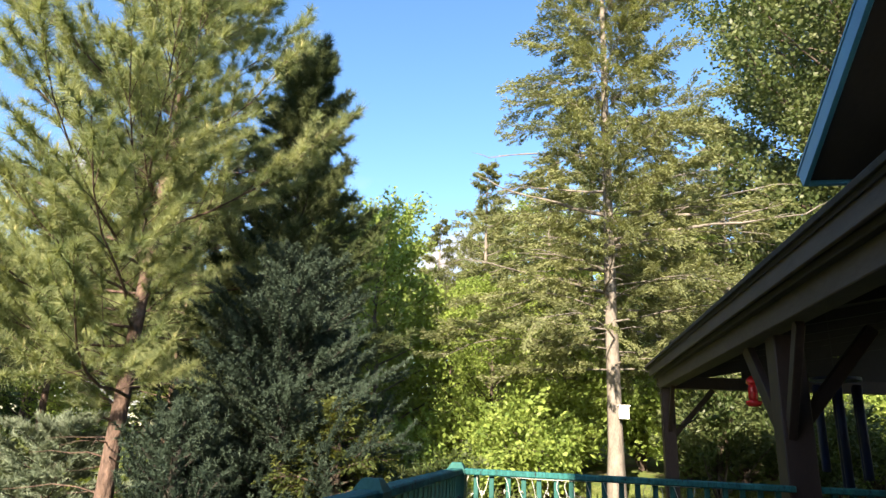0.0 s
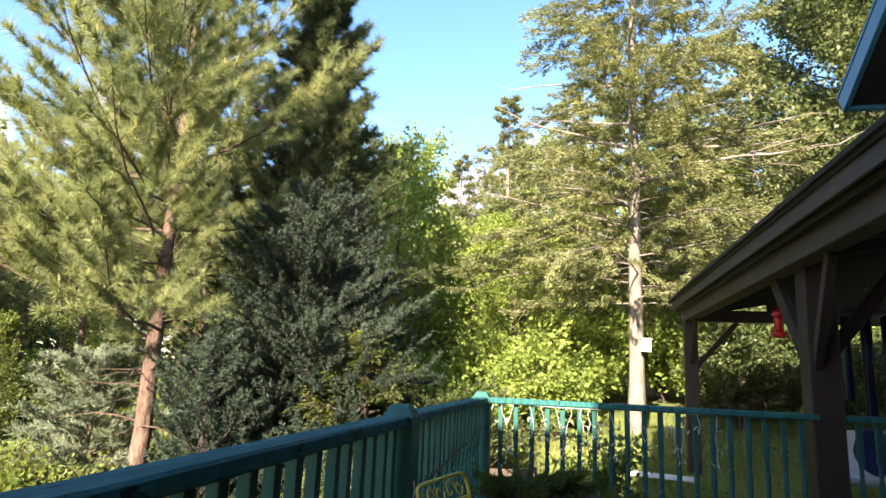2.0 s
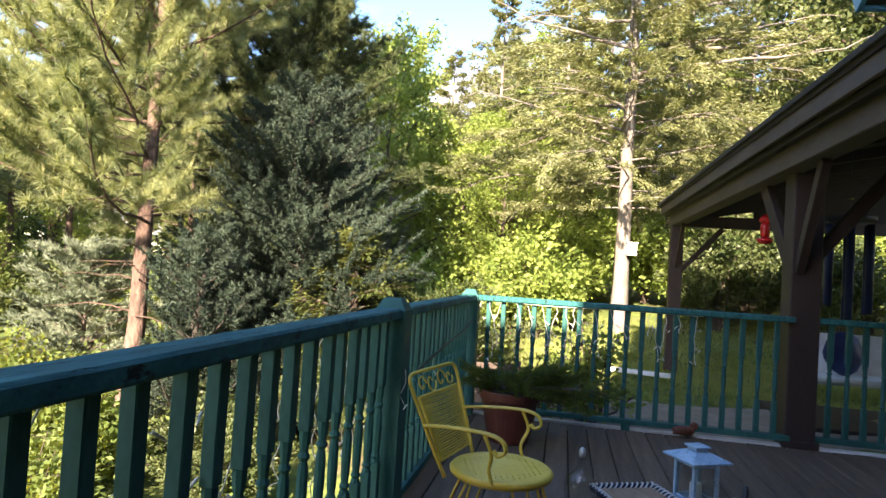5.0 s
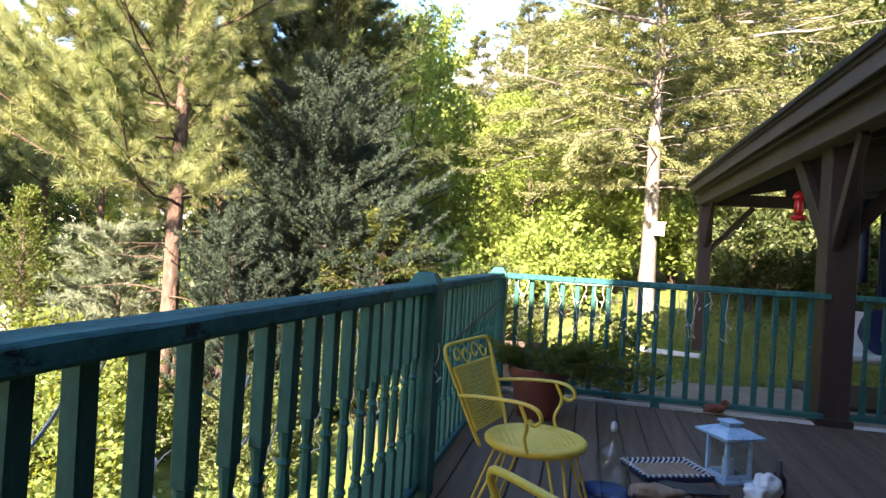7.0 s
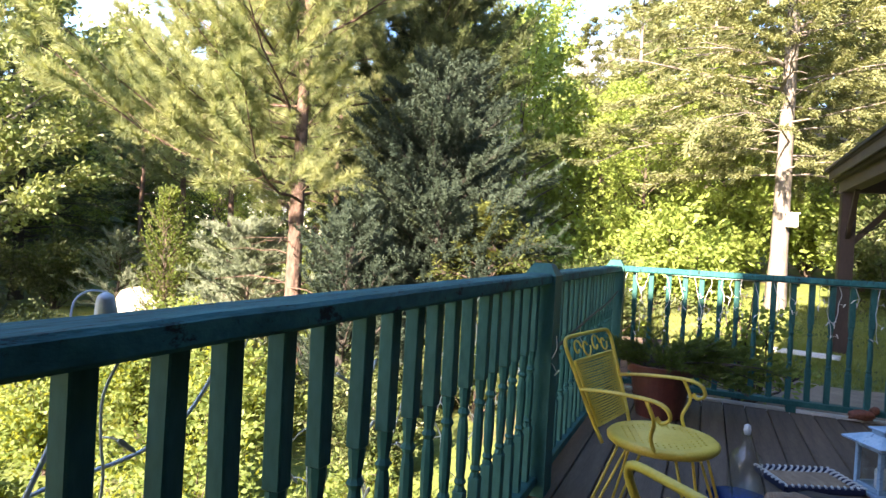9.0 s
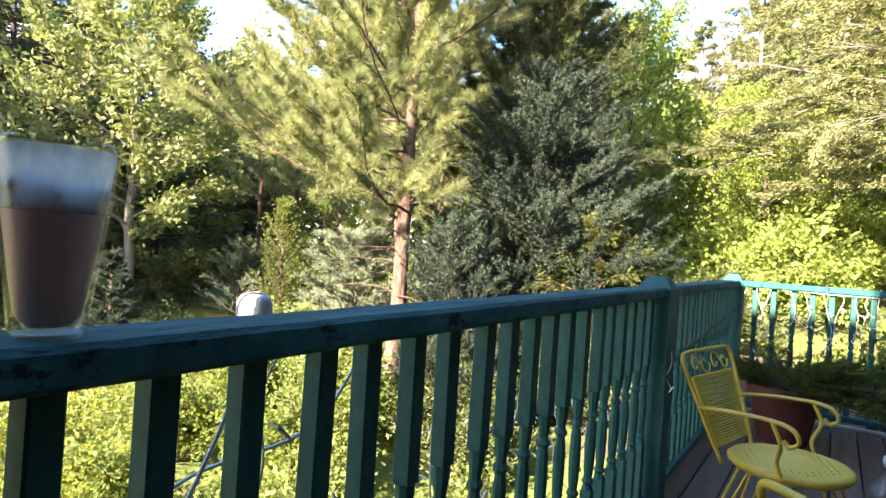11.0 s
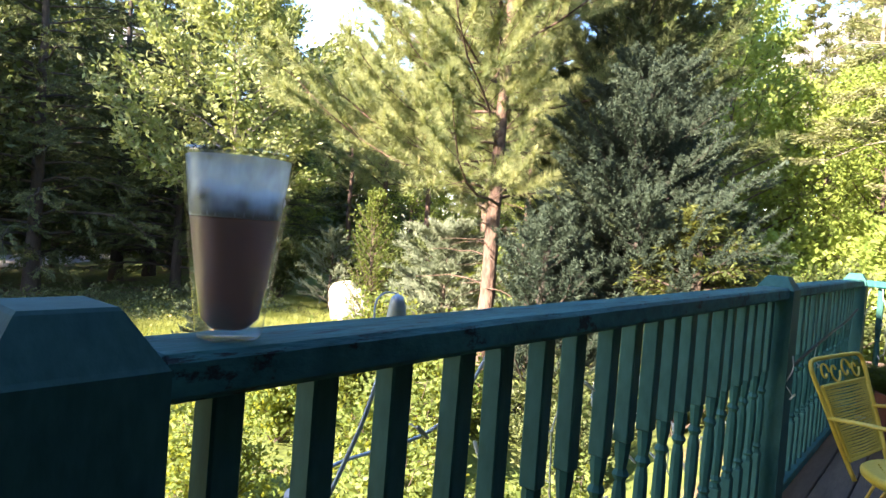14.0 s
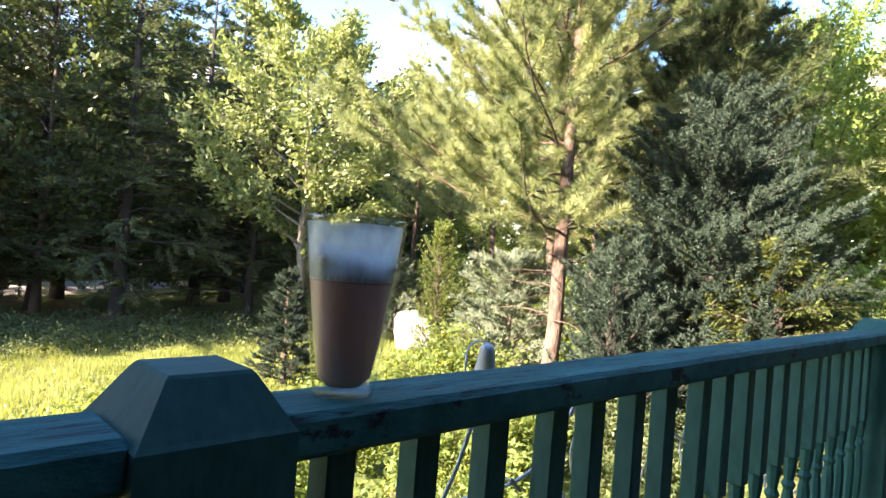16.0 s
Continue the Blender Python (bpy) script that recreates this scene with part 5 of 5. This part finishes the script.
lead_bulb(-0.17, 0.06, 0.52, 75, 40, GREY_PLASTIC, "large pale light bulb on a loose lead")
lead_bulb(-0.14, 0.10, 0.44, 100, 60, RED_PLASTIC, "large red light bulb on a loose lead")
lead_bulb(-0.21, 0.30, 0.60, 60, 10, GREY_PLASTIC, "large pale light bulb hanging outside the railing")

# spotlight outside the rail
spot = tagged(root("outdoor_spotlight", (-0.15, 0.42, 0.885), 20), "pale grey outdoor spotlight clamped outside the railing", "spotlight")
m = pose(0, 0, 0, 25, 12, 0)
bm = lathe([(0.0, 0.075), (0.012, 0.074), (0.020, 0.066), (0.024, 0.05), (0.030, 0.0), (0.034, -0.025), (0.033, -0.03), (0.0, -0.024)], 20)
bmesh.ops.transform(bm, matrix=m, verts=bm.verts)
part("housing", bm, GREY_PLASTIC, spot, smooth=True)
part("arm", rod(curve_points([(0.02, -0.02, -0.02), (0.06, -0.03, -0.03), (0.13, -0.04, 0.0)], 4), 0.007, 8), BLACK_CABLE, spot)
part("lead", rod(curve_points([(0, 0.0, 0.07), (-0.015, -0.06, 0.075), (-0.02, -0.11, 0.05), (-0.01, -0.135, -0.02), (0.0, -0.14, -0.12)], 6), 0.003, 6), GREY_PLASTIC, spot, "looped grey lead", True)
spot.scale = (0.52, 0.52, 0.50)

# ---- porch things ----
feeder = tagged(root("bird_feeder", (2.46, 5.87, 0)), "red plastic hummingbird feeder hanging under the porch beam", "bird feeder")
part("hanger", rod([(0, 0, 1.76), (0, 0, 2.26)], 0.003, 5), IRON, feeder)
part("cap", lathe([(0.0, 1.77), (0.02, 1.765), (0.05, 1.73), (0.052, 1.70), (0.034, 1.69)], 20), RED_PLASTIC, feeder, smooth=True)
part("reservoir", lathe([(0.033, 1.69), (0.040, 1.66), (0.040, 1.58), (0.032, 1.55)], 20), RED_PLASTIC, feeder, smooth=True)
part("tray", lathe([(0.0, 1.50), (0.05, 1.505), (0.068, 1.53), (0.066, 1.55), (0.03, 1.555)], 24), RED_PLASTIC, feeder, smooth=True)

chime = tagged(root("wind_chime", (2.98, 5.45, 0)), "large navy blue tubular wind chime hanging under the porch roof", "wind chime")
part("cord", rod([(0, 0, 1.72), (0, 0, 2.34)], 0.003, 5), IRON, chime)
part("top_disc", lathe([(0.0, 1.70), (0.19, 1.70), (0.19, 1.725), (0.0, 1.73)], 24), NAVY, chime)
for k in range(6):
    a = radians(60 * k + 12)
    x, y, L = 0.16 * math.cos(a), 0.16 * math.sin(a), 0.72 + 0.09 * math.sin(k * 1.9)
    part("tube", lathe([(0.030, 1.66 - L), (0.031, 1.66), (0.026, 1.66), (0.025, 1.66 - L)], 14, None, (x, y, 0)), NAVY, chime, smooth=True)
    part("tube_cord", rod([(x, y, 1.63), (x, y, 1.705)], 0.002, 4), IRON, chime)
bench = tagged(root("porch_bench", (3.35, 6.1, -0.06), 4), "white panelled bench on the shaded porch", "bench")
part("back_panel", box((-0.55, 0.16, 0.30), (0.55, 0.20, 0.78), 0.006), WHITE_PAINT, bench)
part("seat", box((-0.55, -0.25, 0.38), (0.55, 0.158, 0.42), 0.006), WHITE_PAINT, bench)
for sx in (-0.5, 0.5):
    for sy in (-0.2, 0.16):
        part("leg", box((sx - 0.03, sy - 0.03, 0), (sx + 0.03, sy + 0.03, 0.379), 0.004), WHITE_PAINT, bench)
cushion = tagged(root("cushion", (3.22, 6.06, 0.36), 4), "dark navy cushion propped on a bench", "cushion")
bm = lump(15, (0.17, 0.07, 0.20), 0.15)
part("pad", bm, NAVY, cushion, smooth=True)
cushion.location.z = 0.56

# ---- things in the yard ----
bl = tagged(root("boulder", (-10.6, 9.75, float(height(-10.6, 9.75)) + 0.33), 20), "large pale boulder on the sunny lawn", "boulder")
part("stone", lump(2, (0.50, 0.48, 0.58), 0.35), BOULDER, bl, smooth=True)
nest = tagged(root("nest_box", (1.80, 11.83, 0)), "small white nest box fixed to a tree trunk", "nest box")
part("box", box((0.02, -0.08, 1.58), (0.20, 0.08, 1.80), 0.004), WHITE_PAINT, nest)
part("lid", box((0.005, -0.10, 1.802), (0.225, 0.10, 1.822), 0.004), WHITE_PAINT, nest)
plank = tagged(root("white_plank", (1.72, 8.2, float(height(1.72, 8.2)) + 0.05), -16), "white painted plank lying on the lawn", "plank")
part("board", box((-0.38, -0.05, -0.02), (0.38, 0.05, 0.03), 0.004), WHITE_PAINT, plank)
crate = tagged(root("grey_crate", (0.12, 5.6, float(height(0.12, 5.6)) + 0.0), 15), "weathered grey slatted crate beyond the corner post", "crate")
for k in range(5):
    part("slat", box((-0.28, -0.20, 0.04 + k * 0.11), (0.28, -0.18, 0.13 + k * 0.11), 0.003), DARK_BARK, crate)
    part("slat", box((-0.28, 0.18, 0.04 + k * 0.11), (0.28, 0.20, 0.13 + k * 0.11), 0.003), DARK_BARK, crate)
for sx in (-0.26, 0.26):
    for sy in (-0.165, 0.165):
        part("corner", box((sx - 0.02, sy - 0.014, 0), (sx + 0.02, sy + 0.014, 0.6), 0.003), DARK_BARK, crate)
border = make_shrub((0.95, 5.25), 0, 84, 0.85, 0.42, "leafy shrub with pale flowers growing against the railing", MAPLE_LEAF, ln=0.06, wd=0.035, stems=18, per=5, clump=0.04, name="border_shrub")
again(border, 0.55, 5.35, 120, 0.75)
table = tagged(root("garden_table", (-5.2, 9.4, float(height(-5.2, 9.4)))), "pale garden table half hidden among the shrubs", "table")
part("top", box((-0.6, -0.35, 0.68), (0.6, 0.35, 0.72), 0.006), WHITE_PAINT, table)
for sx in (-0.5, 0.5):
    for sy in (-0.28, 0.28):
        part("leg", box((sx - 0.03, sy - 0.03, -0.1), (sx + 0.03, sy + 0.03, 0.679), 0.003), WHITE_PAINT, table)

# ---- deck boards ----
bm = box((-0.0655, -1.6, -0.03), (0.0655, 4.575, 0.0), 0.004)
BOARD = bpy.data.meshes.new("board")
bm.to_mesh(BOARD)
bm.free()
BOARD.materials.append(DECK_WOOD)
for k in range(38):
    o = obj("board", BOARD, None, deck)
    o.matrix_basis = pose(0.03 + k * 0.137, 0, random.Random(k).uniform(-0.0015, 0.0015), 0, random.Random(k + 50).uniform(-0.25, 0.25), 0)
